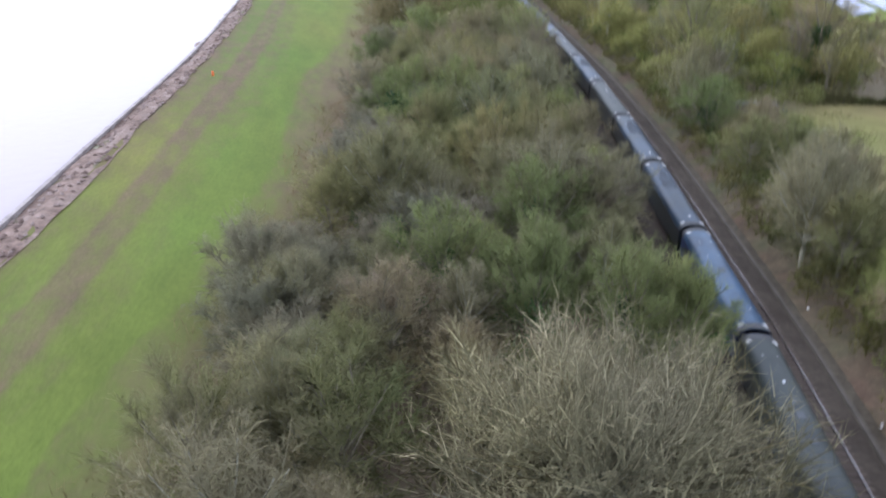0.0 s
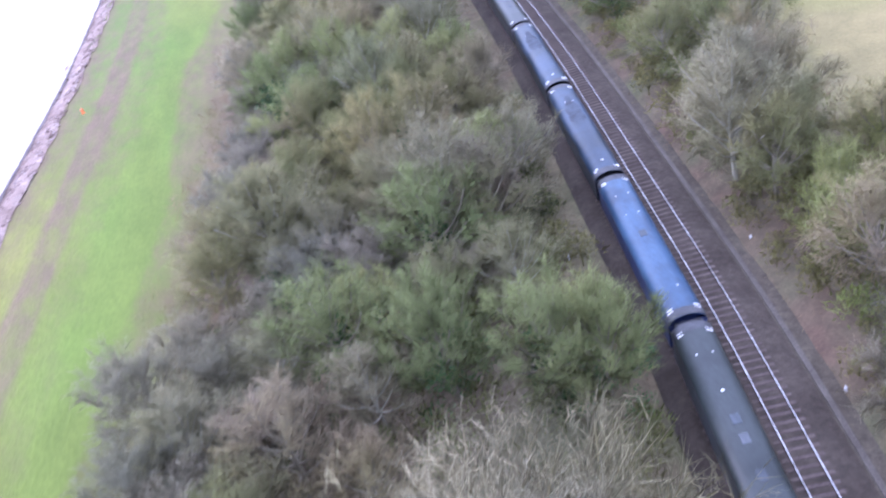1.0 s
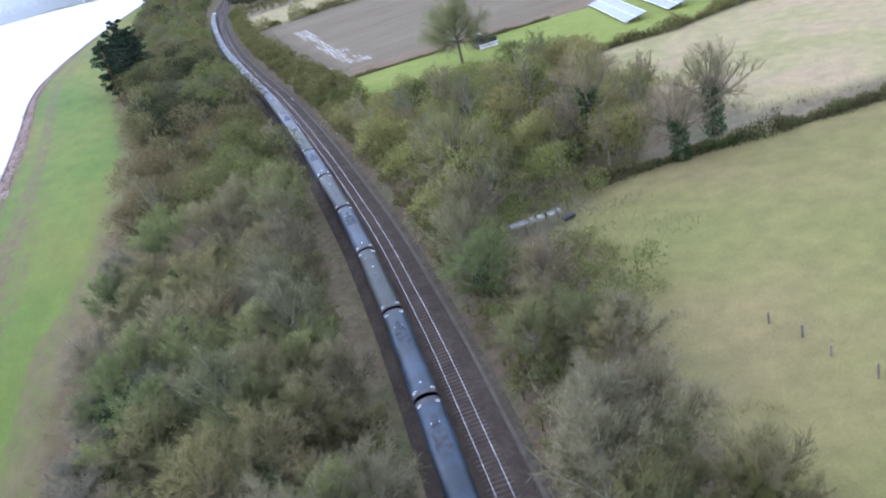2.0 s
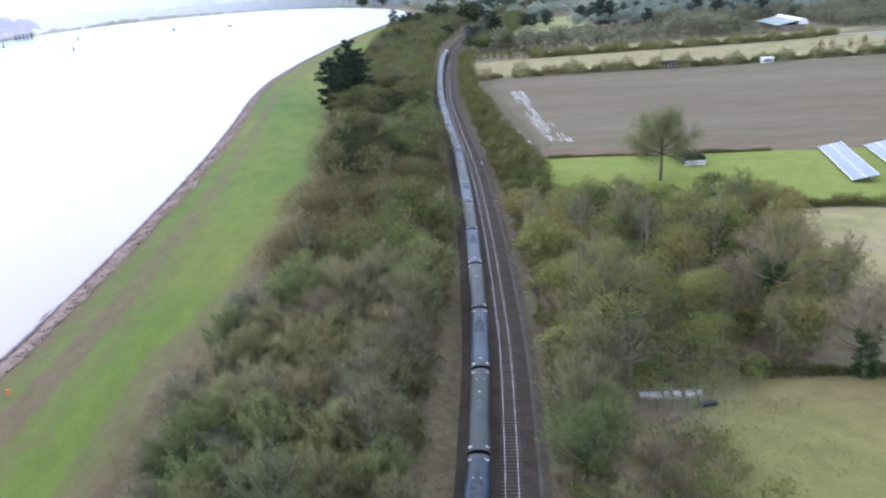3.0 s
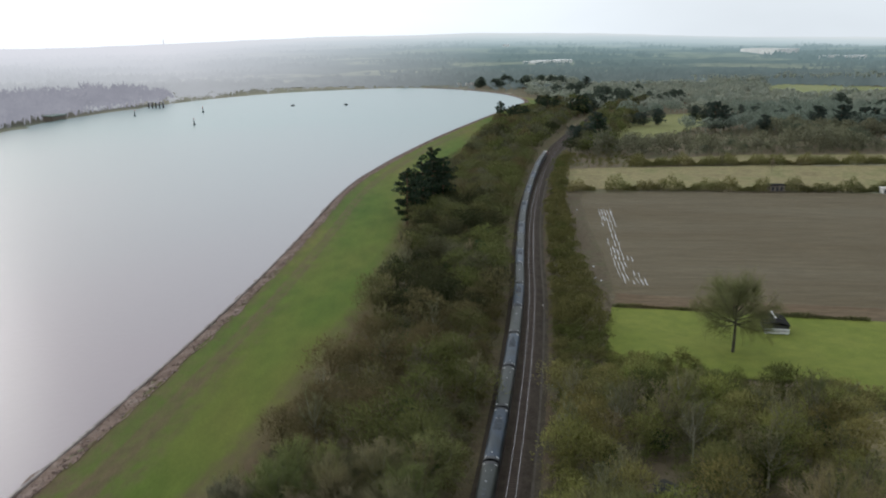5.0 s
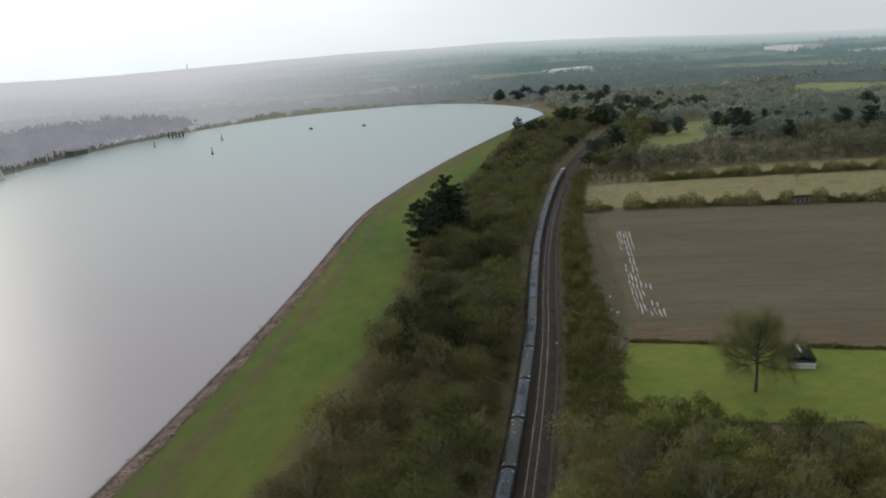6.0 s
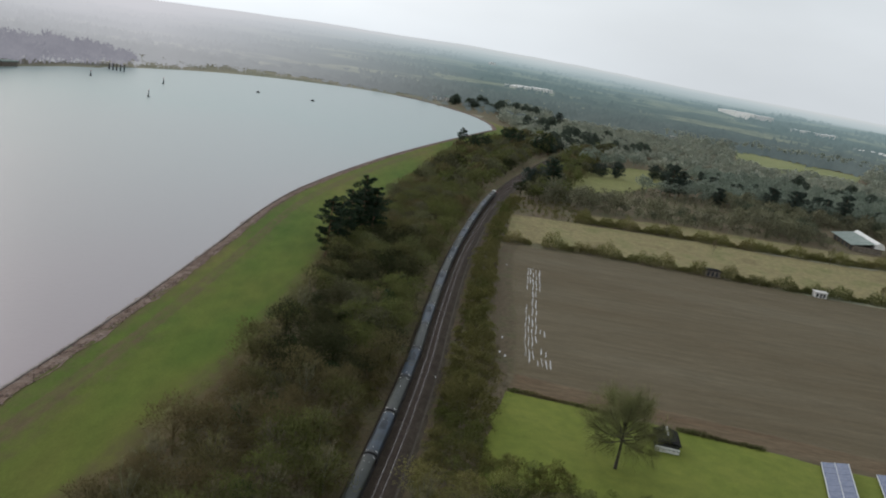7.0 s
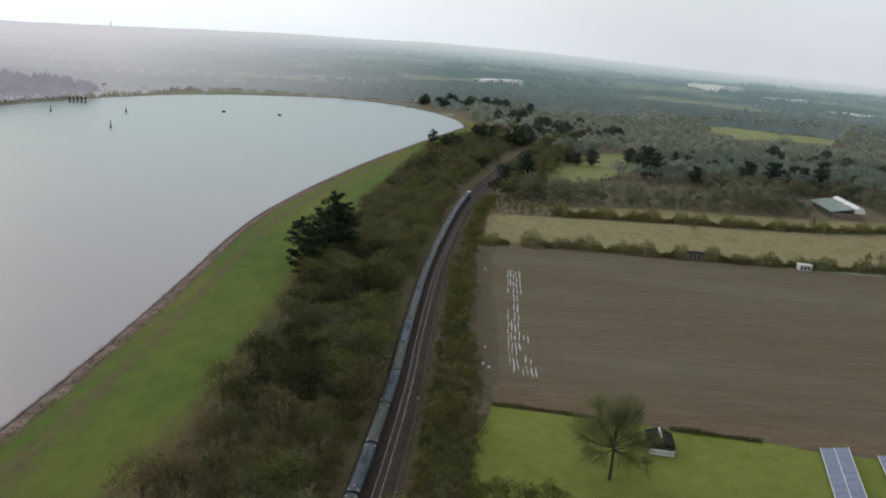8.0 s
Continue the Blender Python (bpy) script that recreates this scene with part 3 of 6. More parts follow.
# ---- reservoir ----
bm = bmesh.new()
vs = [bm.verts.new((x, y, WATER_Z)) for x, y in shore[::2] - normals_right(shore)[::2] * -0.8]
bm.faces.new(vs)
bmesh.ops.triangulate(bm, faces=bm.faces)
water = tagged(new("water", bm_mesh("water", bm, M["water"])), "wide grey reservoir with a calm, sky-lit surface", "water", kind="structure")
if water.data.polygons[0].normal.z < 0:
    water.data.flip_normals()

near = shore[(np.arange(len(shore)) < np.argmax(shore[:, 1] > 1005))]
rag = lambda n, s, k=3: np.convolve(RNG.normal(0, s, n + k), np.ones(k) / k, "same")[:n]
bw = np.interp(near[:, 1], BANK_Y, BANK_W)
nn = len(near)
zz = lambda d, lift=0.0: bank_height(np.zeros(nn) + d, near[:, 1]) + lift
def worn(me, columns):
    """How worn the turf is, column by column across a strip; far along the shore it is whole."""
    a = me.attributes.new("wear", "FLOAT", "POINT")
    whole = np.interp(near[:, 1], [-115, -85, -50, 20, 420, 640], [0.04, -0.2, -0.2, 0.06, 0.1, 1.3])
    a.data.foreach_set("value", (np.asarray(columns)[None] - whole[:, None]).astype(np.float32).ravel())
    return me


clean = np.minimum(16.5, bw - 7.5)                     # where the clean turf begins
shy = bw - np.interp(near[:, 1], [-200, -160, -140, -110, -88, -66, -45, 20, 60], [4.0, 5.0, 4.5, 3.5, 6.0, 7.5, 5.0, 4.0, 3.0]) + rag(nn, 0.4)
shy = np.maximum(shy, clean + 2.0)
offs = [4.2 + rag(nn, 0.5), 5.8, 8.5, 10.5, np.minimum(14.8, clean - 0.8), clean, clean + (shy - clean) * 0.4, clean + (shy - clean) * 0.75, shy, bw + 0.8 + rag(nn, 0.8), bw + 4.0 + rag(nn, 1.0)]
v, f = strip(near, offs, [zz(o, 0.07) for o in offs])
tagged(new("grass_bank", worn(mesh_of("grass_bank", v, f, M["bank"], True), [0.75, 0.36, 0.2, 0.3, 0.22, -0.05, -0.28, -0.15, 0.38, 0.85, 1.2])), "sloping bank of bright green winter grass", "grass bank", kind="structure")
offs = [-3.0, -0.6, 0.0, 1.0, 2.2, 3.4, 4.6 + rag(nn, 0.6)]
v, f = strip(near, offs, [zz(o, 0.14) + (rag(nn, 0.14, 1) if 0 < i < 6 else 0) for i, o in enumerate(offs)])
tagged(new("stone_edging", mesh_of("stone_edging", v, f, M["stone"], True)), "pinkish rubble stone edging along the water", "stone edging", kind="structure")
offs = [0.25, 0.25, 0.75, 0.75]
v, f = strip(near, offs, [zz(0.3, -0.3), zz(0.3, 0.62), zz(0.3, 0.62), zz(0.3, -0.3)])
tagged(new("wave_wall", mesh_of("wave_wall", v, f, M["wall"])), "low grey concrete kerb at the water's edge", "kerb", kind="structure")
for name, lo, hi in (("dirt_track", 8.2, 12.2),):
    offs = [lo - 0.7, lo + 0.2 + rag(nn, 0.2), lo + 0.8 + rag(nn, 0.2), (lo + hi) / 2 + rag(nn, 0.15), hi - 0.8 + rag(nn, 0.2), hi - 0.2 + rag(nn, 0.2), hi + 0.9]
    v, f = strip(near, offs, [zz(o, 0.1 if 0 < i < 6 else 0.05) for i, o in enumerate(offs)])
    tagged(new(name, worn(mesh_of(name, v, f, M["bank"], True), [0.15, 0.35, 0.72, 0.52, 0.72, 0.35, 0.15])), "worn brown vehicle track along the grass bank", "dirt track", kind="structure")


def chunks(count, place, size, flat=0.6):
    """Rough stones joined into one mesh: place gives n spots, size n sizes."""
    p, s = place(count), size(count)
    base = np.array([(1, 0, 0), (0, 1, 0), (-1, 0, 0), (0, -1, 0), (0, 0, 1), (0, 0, -0.6)], float)
    tri = np.array([(0, 1, 4), (1, 2, 4), (2, 3, 4), (3, 0, 4), (1, 0, 5), (2, 1, 5), (3, 2, 5), (0, 3, 5)])
    ang = RNG.uniform(0, 6.28, count)
    v = base[None] * RNG.uniform(0.6, 1.3, (count, 6, 1)) * s[:, None, None]
    v[..., 2] *= flat
    c, w = np.cos(ang)[:, None], np.sin(ang)[:, None]
    x, y = v[..., 0] * c - v[..., 1] * w, v[..., 0] * w + v[..., 1] * c
    v = np.stack([x, y, v[..., 2]], -1) + p[:, None, :]
    return v.reshape(-1, 3), (tri[None] + (np.arange(count) * 6)[:, None, None]).reshape(-1, 3)


def on_edge(n):
    i = RNG.integers(60, min(len(near) - 1, 330), n)
    d = RNG.uniform(0.9, 4.6, n)
    p = near[i] + normals_right(near)[i] * d[:, None] + RNG.normal(0, 1.2, (n, 1)) * np.array([[0.1, 1.0]])
    return np.column_stack([p, bank_height(d, p[:, 1]) + 0.15])


v, f = chunks(5200, on_edge, lambda n: RNG.uniform(0.14, 0.42, n))
stone_each, bnode, N, L = material("bank_boulders", 0.9, 0.2)
g = N("ShaderNodeNewGeometry")
L(ramp_of(N, L, g.outputs["Random Per Island"], [(0.0, (0.1, 0.068, 0.054)), (0.5, (0.175, 0.125, 0.104)), (1.0, (0.25, 0.195, 0.17))]), bnode.inputs["Base Color"])
tagged(new("rubble", mesh_of("rubble", v, f, stone_each)), "loose pinkish and brown stones on the water's edge", "stones", kind="stuff")

# ---- fields ----
def field(name, corners, mat, label, category, z=0.06, ragged=0.0):
    c = np.array(corners, float)
    pts = []
    for a, b in zip(c, np.roll(c, -1, 0)):
        k = max(1, int(np.linalg.norm(b - a) / 6))
        for u in np.arange(k) / k:
            pts.append(a + (b - a) * u + RNG.normal(0, ragged, 2))
    b_ = bmesh.new()
    vs_ = [b_.verts.new((x, y, z)) for x, y in pts]
    b_.faces.new(vs_)
    bmesh.ops.triangulate(b_, faces=b_.faces)
    me = bm_mesh(name, b_, mat)
    if me.polygons[0].normal.z < 0:
        me.flip_normals()
    return tagged(new(name, me), label, category, kind="structure")


def soft_field(name, corners, mat, label, category, z, soft, cell=2.0):
    """A field whose cover thins out unevenly across its edge."""
    c = np.array(corners, float)
    X, Y = np.meshgrid(np.arange(c[:, 0].min() - soft, c[:, 0].max() + soft + cell, cell), np.arange(c[:, 1].min() - soft, c[:, 1].max() + soft + cell, cell), indexing="ij")
    d, inside = np.full(X.shape, 1e9), np.zeros(X.shape, bool)
    for (ax, ay), (bx, by) in zip(c, np.roll(c, -1, 0)):
        u = np.clip(((X - ax) * (bx - ax) + (Y - ay) * (by - ay)) / ((bx - ax) ** 2 + (by - ay) ** 2), 0, 1)
        d = np.minimum(d, np.hypot(X - ax - u * (bx - ax), Y - ay - u * (by - ay)))
        if ay != by:
            inside ^= ((ay > Y) != (by > Y)) & (X < (bx - ax) * (Y - ay) / (by - ay) + ax)
    d = np.where(inside, d, -d)
    k = X.shape[1]
    i, j = np.meshgrid(np.arange(X.shape[0] - 1), np.arange(k - 1), indexing="ij")
    a = (i * k + j).ravel()
    q = np.stack([a, a + k, a + k + 1, a + 1], 1)
    q = q[(d.ravel()[q] > -soft).all(1)]
    used, q = np.unique(q, return_inverse=True)
    me = mesh_of(name, np.stack([X, Y, z - 0.75 * np.clip(-d / soft, 0, 1)], -1).reshape(-1, 3)[used], q.reshape(-1, 4), mat, True)
    wear = me.attributes.new("wear", "FLOAT", "POINT")
    wear.data.foreach_set("value", np.clip(0.5 - 0.75 * d.ravel()[used] / soft, -0.6, 1.4).astype(np.float32))
    return tagged(new(name, me), label, category, kind="structure")


field("ploughed_field", [(17.5, 54), (66, 49), (124, 43), (250, 32), (420, 15), (430, 252), (260, 230), (185, 223), (145, 222), (95, 223), (50, 224), (13, 216), (10, 203), (10, 146), (12, 98)], M["plough"],
      "bare brown ploughed field with faint furrows", "field", 0.07, 0.5)
soft_field("headland", [(17.5, 52), (66, 47), (124, 41), (250, 30), (250, 38), (124, 50), (66, 57), (19, 64)], M["headland"], "reddish bare soil along the field's edge", "soil", 0.11, 2.5, 1.0)
soft_field("field_margin", [(11.5, 62), (19, 64), (19.5, 100), (17.5, 150), (17, 200), (19, 218), (13, 214), (10.5, 203), (10.5, 146), (12, 98)], M["margin"], "trodden grassy margin of the ploughed field", "field margin", 0.12, 2.5, 1.0)
field("paddock", [(12, 2), (14, 33), (17.5, 50.5), (66, 45.5), (124, 39.5), (250, 28), (245, -19), (150, -18), (110, -8), (84, -9.5), (66, -6.5), (58, 4), (30, 6)], M["paddock"], "bright green mown paddock grass", "grass", 0.06, 0.6)
soft_field("meadow", [(13, -92), (24, -80), (46, -82), (90, -92), (180, -110), (190, -230), (40, -230), (12, -170), (2, -148), (4, -135), (7, -122), (10, -107)], M["meadow"], "pale green rough meadow", "meadow", 0.06, 7.0, 2.0)
soft_field("rough_meadow", [(52, -40), (55, -22), (60, -11), (89, -12.5), (112, -11), (150, -21), (180, -12), (180, -102), (92, -86), (60, -77), (54, -55)], M["rough_pasture"], "pale yellowish rough pasture", "meadow", 0.1, 5.0, 2.0)
field("fallow_strip", [(13, 229), (56, 233), (165, 231), (250, 240), (262, 330), (204, 312), (160, 307), (118, 306), (56, 299), (13, 292)], M["dry"], "strip of dry yellowish grass between hedges", "grass strip", 0.06, 0.8)
field("far_strip", [(48, 308), (118, 317), (172, 317), (240, 334), (300, 376), (200, 353), (122, 351), (60, 330)], M["dry"], "strip of pale dry grass", "grass strip", 0.06, 0.8)
field("glade", [(44, 412), (50, 530), (84, 575), (118, 622), (175, 655), (162, 590), (120, 500), (86, 436)], M["lawn"], "bright grass lawn among trees", "lawn", 0.06, 0.8)
field("distant_field", [(344, 1135), (485, 1014), (402, 824), (275, 849)], M["far_grass"], "green field beyond the wood", "field", 0.06, 1.0)
field("distant_stubble", [(70, 1170), (240, 1240), (190, 1045), (85, 1060)], M["dry"], "pale stubble field beyond the wood", "field", 0.06, 1.0)
field("pond", [(27, -47.5), (30, -47), (31.5, -50), (29, -52), (26.5, -50.5)], M["pond"], "small dark pond among the trees", "pond", 0.1, 0.3)
field("pond", [(15.6, -43), (18.4, -43.6), (19.2, -40), (17.6, -38), (15.8, -39.5)], M["pond"], "narrow sky-lit pool between bare stems", "pond", 0.1, 0.2)


def puddles():
    V, F, n = [], [], 0
    for k, (x0, lo, hi) in enumerate([(22.9, 78, 181), (23.9, 73, 181), (25.0, 76, 182), (26.2, 72, 180), (27.5, 72, 176), (28.8, 71, 104), (30.0, 71, 88), (27.6, 140, 181)]):
        y = lo
        while y < hi:
            ln = RNG.uniform(4.0, 13.0)
            if not (118 < y < 146 and k not in (2, 3)) and RNG.random() < 0.92:
                ys = np.linspace(y, min(y + ln, hi), 5)
                lean = 0.025 * (95 - ys) * (ys < 95) + 0.0145 * (ys - 165)
                xs = x0 + lean * 1.0 + 0.14 * np.sin(ys * 0.4 + k * 1.1)
                w = RNG.uniform(0.09, 0.2) * np.array([0.2, 1, 0.8, 1, 0.2])
                for j in range(5):
                    V += [(xs[j] - w[j], ys[j], 0.12), (xs[j] + w[j], ys[j], 0.12)]
                F += [(n + 2 * j, n + 2 * j + 1, n + 2 * j + 3, n + 2 * j + 2) for j in range(4)]
                n += 10
            y += ln + RNG.uniform(0.4, 1.6)
    for k in range(4):
        x_, y_ = 15.2 + RNG.normal(0, 0.7), RNG.uniform(72, 205)
        V += [(x_ - 0.3, y_ - 0.9, 0.16), (x_ + 0.2, y_ - 0.7, 0.16), (x_ + 0.35, y_ + 0.8, 0.16), (x_ - 0.15, y_ + 1.0, 0.16)]
        F.append((n, n + 1, n + 2, n + 3))
        n += 4
    tagged(new("puddles", mesh_of("puddles", V, F, M["puddle"])), "white sky-lit standing water in the furrows", "puddles", kind="stuff")


puddles()

# ---- railway ----
rail_line = track[(track[:, 1] > -330) & (track[:, 1] < 640)]
RN = len(rail_line)
T1, T2 = 0.0, 3.65                       # middle of the near and the far track, to the right of the train's
offs = [-3.1, -2.1, -1.2, 1.0, 1.8, 2.6, 4.9, 5.8, 7.2]
v, f = strip(rail_line, offs, [-0.8, -0.26, -0.205, -0.205, -0.26, -0.205, -0.205, -0.26, -0.8])
tagged(new("ballast_bed", mesh_of("ballast_bed", v, f, M["ballast"], True)), "dark brown stone ballast under two tracks", "ballast", kind="structure")
offs = [6.0, 6.8, 7.7, 8.3 + rag(RN, 0.4)]
v, f = strip(rail_line, offs, [-0.66, -0.56, -0.56, -0.6])
tagged(new("cess_path", mesh_of("cess_path", v, f, M["ash"], True)), "pale grey ash path beside the railway", "path", kind="structure")
offs = [-8.2 + rag(RN, 1.2), -6.2, -4.6, -2.7]
v, f = strip(rail_line, offs, [0.12, -0.3, -0.6, -0.7])
tagged(new("verge", mesh_of("verge", v, f, M["verge_left"], True)), "trodden brown grass beside the railway", "verge", kind="structure")
offs = [8.0, 9.2, 11.0 + rag(RN, 1.2)]
v, f = strip(rail_line, offs, [-0.62, -0.25, 0.12])
tagged(new("verge", mesh_of("verge", v, f, M["verge"], True)), "brown dead grass beside the railway", "verge", kind="structure")


def rail_mesh(off):
    w = 0.037
    o = [off - w, off - w, off + w, off + w]
    return strip(rail_line, o, [-0.16, 0.0, 0.0, -0.16])


def sleeper_spots(off, lo, hi):
    s = np.concatenate([[0], np.cumsum(np.hypot(*np.diff(rail_line, axis=0).T))])
    at = np.arange(lo, min(hi, s[-1]), 0.7)
    nr = normals_right(rail_line)
    x, y = np.interp(at, s, rail_line[:, 0]), np.interp(at, s, rail_line[:, 1])
    nx, ny = np.interp(at, s, nr[:, 0]), np.interp(at, s, nr[:, 1])
    return x + nx * off, y + ny * off, np.arctan2(ny, nx)


def sleeper_block():
    b_ = box(bmesh.new(), -1.27, 1.27, -0.13, 0.13, -0.3, -0.17, 0.02)
    return bm_mesh("sleeper", b_, M["sleeper"])


def railway_track(off, label, singles):
    t = thing("railway_track", label, "railway track", kind="structure")
    for side in (-0.75, 0.75):
        v_, f_ = rail_mesh(off + side)
        part("rail", mesh_of("rail", v_, f_, M["rail"]), None, t, "shiny worn steel rail")
    one = sleeper_block()
    x, y, r = sleeper_spots(off, 100, 820)
    near_one = (y > -205) & (y < -205 + 0.7 * 290) if singles else np.zeros(len(x), bool)
    for a, b_, c in zip(x[near_one], y[near_one], r[near_one]):
        s = part("sleeper", one, None, t)
        s.matrix_basis = pose(a, b_, 0, 0, 0, math.degrees(c))
    box_v = np.array([v_.co[:] for v_ in one.vertices])
    one.calc_loop_triangles()
    box_f = np.array([tri.vertices[:] for tri in one.loop_triangles])
    xs, ys, rs = x[~near_one], y[~near_one], r[~near_one]
    c, s = np.cos(rs)[:, None], np.sin(rs)[:, None]
    V = np.stack([box_v[:, 0] * c - box_v[:, 1] * s + xs[:, None], box_v[:, 0] * s + box_v[:, 1] * c + ys[:, None], np.broadcast_to(box_v[:, 2], (len(xs), len(box_v)))], -1)
    rest = part("sleepers", mesh_of("sleepers", V.reshape(-1, 3), (box_f[None] + (np.arange(len(xs)) * len(box_v))[:, None, None]).reshape(-1, 3), M["sleeper"]), None, t)
    rest["kind"] = "stuff"
    return t


offs = [6.75, 6.75, 7.15, 7.15]
v, f = strip(rail_line, offs, [-0.66, -0.42, -0.42, -0.66])
tagged(new("cable_trough", mesh_of("cable_trough", v, f, M["concrete"])), "grey concrete cable trough beside the railway", "cable trough", kind="structure")


# ---- train ----
def car_section(k=10):
    """Half-round roof above straight sides: points from one eave to the other."""
    a = np.linspace(math.pi, 0, k + 1)
    return np.stack([1.37 * np.cos(a), 3.02 + 0.86 * np.sin(a) ** 0.9], 1)


def roof_mesh(mat):
    sec, L2 = car_section(), 9.6
    ys = np.array([-L2, -L2 + 0.12, -L2 + 0.5, -L2 + 1.2, 0, L2 - 1.2, L2 - 0.5, L2 - 0.12, L2])
    sc = np.array([0.86, 0.95, 0.99, 1, 1, 1, 0.99, 0.95, 0.86])
    V = np.zeros((len(ys), len(sec), 3))
    for i, (y, s) in enumerate(zip(ys, sc)):
        V[i, :, 0], V[i, :, 1], V[i, :, 2] = sec[:, 0] * (0.5 + 0.5 * s), y, 3.02 + (sec[:, 1] - 3.02) * s
    k = len(sec)
    i, j = np.meshgrid(np.arange(len(ys) - 1), np.arange(k - 1), indexing="ij")
    a = (i * k + j).ravel()
    me = mesh_of("roof", V.reshape(-1, 3), np.stack([a, a + 1, a + k + 1, a + k], 1), mat, True)
    return me


def wheel_set(parent, y):
    for sx in (-0.75, 0.75):
        b_ = rod(bmesh.new(), (sx - 0.06, y, 0.46), (sx + 0.06, y, 0.46), 0.46, None, 14)
        part("wheel", b_, M["dark_metal"], parent)


def rail_car(roof_mat, side_mat, label, vents):
    car = thing("rail_car", label, "rail car", group="cars of the train")
    b_ = box(bmesh.new(), -1.36, 1.36, -9.57, 9.57, 1.05, 3.01, 0.04)
    part("body", b_, side_mat, car)
    part("roof", roof_mesh(roof_mat), None, car)
    for s in (-1, 1):
        sec = car_section() * [1.012, 1.0] + [0, 0.012]
        V = np.array([[(x, s * 8.85, z), (x, s * 9.66, 3.0 + (z - 3.0) * 0.97)] for x, z in sec]).reshape(-1, 3)
        q = np.arange(len(sec) - 1)[:, None] * 2 + np.array([[0, 1, 3, 2]])
        part("end_band", mesh_of("end_band", V, q, M["dark_metal"], True), None, car, "black band round the car's end")
    for s in (-1, 1):
        b_ = bmesh.new()
        box(b_, -0.95, 0.95, s * 9.57 - 0.02, s * 10.0, 1.1, 3.3, 0.06)
        part("gangway", b_, M["dark_metal"], car, "black gangway bellows")
        b_ = bmesh.new()
        box(b_, -1.05, 1.05, s * 6.9 - 1.5, s * 6.9 + 1.5, 0.35, 0.95, 0.05)
        bogie = part("bogie", b_, M["dark_metal"], car)
        for o in (-1.25, 1.25):
            wheel_set(bogie, s * 6.9 + o)
        for sx in (-1, 1):
            b_ = bmesh.new()
            rod(b_, (sx * 0.75, s * 8.95, 3.74), (sx * 1.15, s * 8.95, 3.52), 0.05)
            rod(b_, (sx * 0.75, s * 8.7, 3.76), (sx * 1.15, s * 8.7, 3.54), 0.05)
            part("handrail", b_, M["white_paint"], car, "white end handrail")
    b_ = box(bmesh.new(), -1.2, 1.2, -4.6, 4.6, 0.45, 1.0, 0.05)
    part("underframe", b_, M["dark_metal"], car)
    if roof_mat is M["roof_steel"]:
        V, ys_ = [], [0.2, 1.2, 2.2, 3.4, 4.6, 6.0]
        for y_, w_ in zip(ys_, (0.42, 0.66, 0.48, 0.58, 0.3, 0.16)):
            for a_ in np.linspace(math.pi / 2 + w_, math.pi / 2 - w_, 7):
                V.append((1.39 * math.cos(a_), y_ + 0.3 * math.sin(a_) ** 4 + 0.22 * math.sin(a_ * 13 + y_ * 2.1), 3.035 + 0.86 * math.sin(a_) ** 0.9))
        q = (np.arange(5)[:, None] * 7 + np.arange(6)[None]).ravel()
        part("soot_patch", mesh_of("soot_patch", V, np.stack([q, q + 1, q + 8, q + 7], 1), M["soot"], True), None, car, "black sooty stain on the roof")
    else:
        for y_ in ((-3.2, -0.6, 0.9) if roof_mat is M["roof_grey"] else (0.4,)):
            b_ = box(bmesh.new(), -0.28, 0.28, y_ - 0.4, y_ + 0.4, 3.8, 3.905, 0.03)
            part("roof_hatch", b_, M["hatch"], car, "dull roof hatch")
    for y, sx in vents:
        b_ = bmesh.new()
        bmesh.ops.create_uvsphere(b_, u_segments=8, v_segments=5, radius=0.12, matrix=Matrix.Translation((sx, y, 3.86 - 0.28 * abs(sx))))
        part("roof_vent", b_, M["white_paint"] if abs(y) > 5 else M["alu"], car, "small pale roof ventilator")
    return car


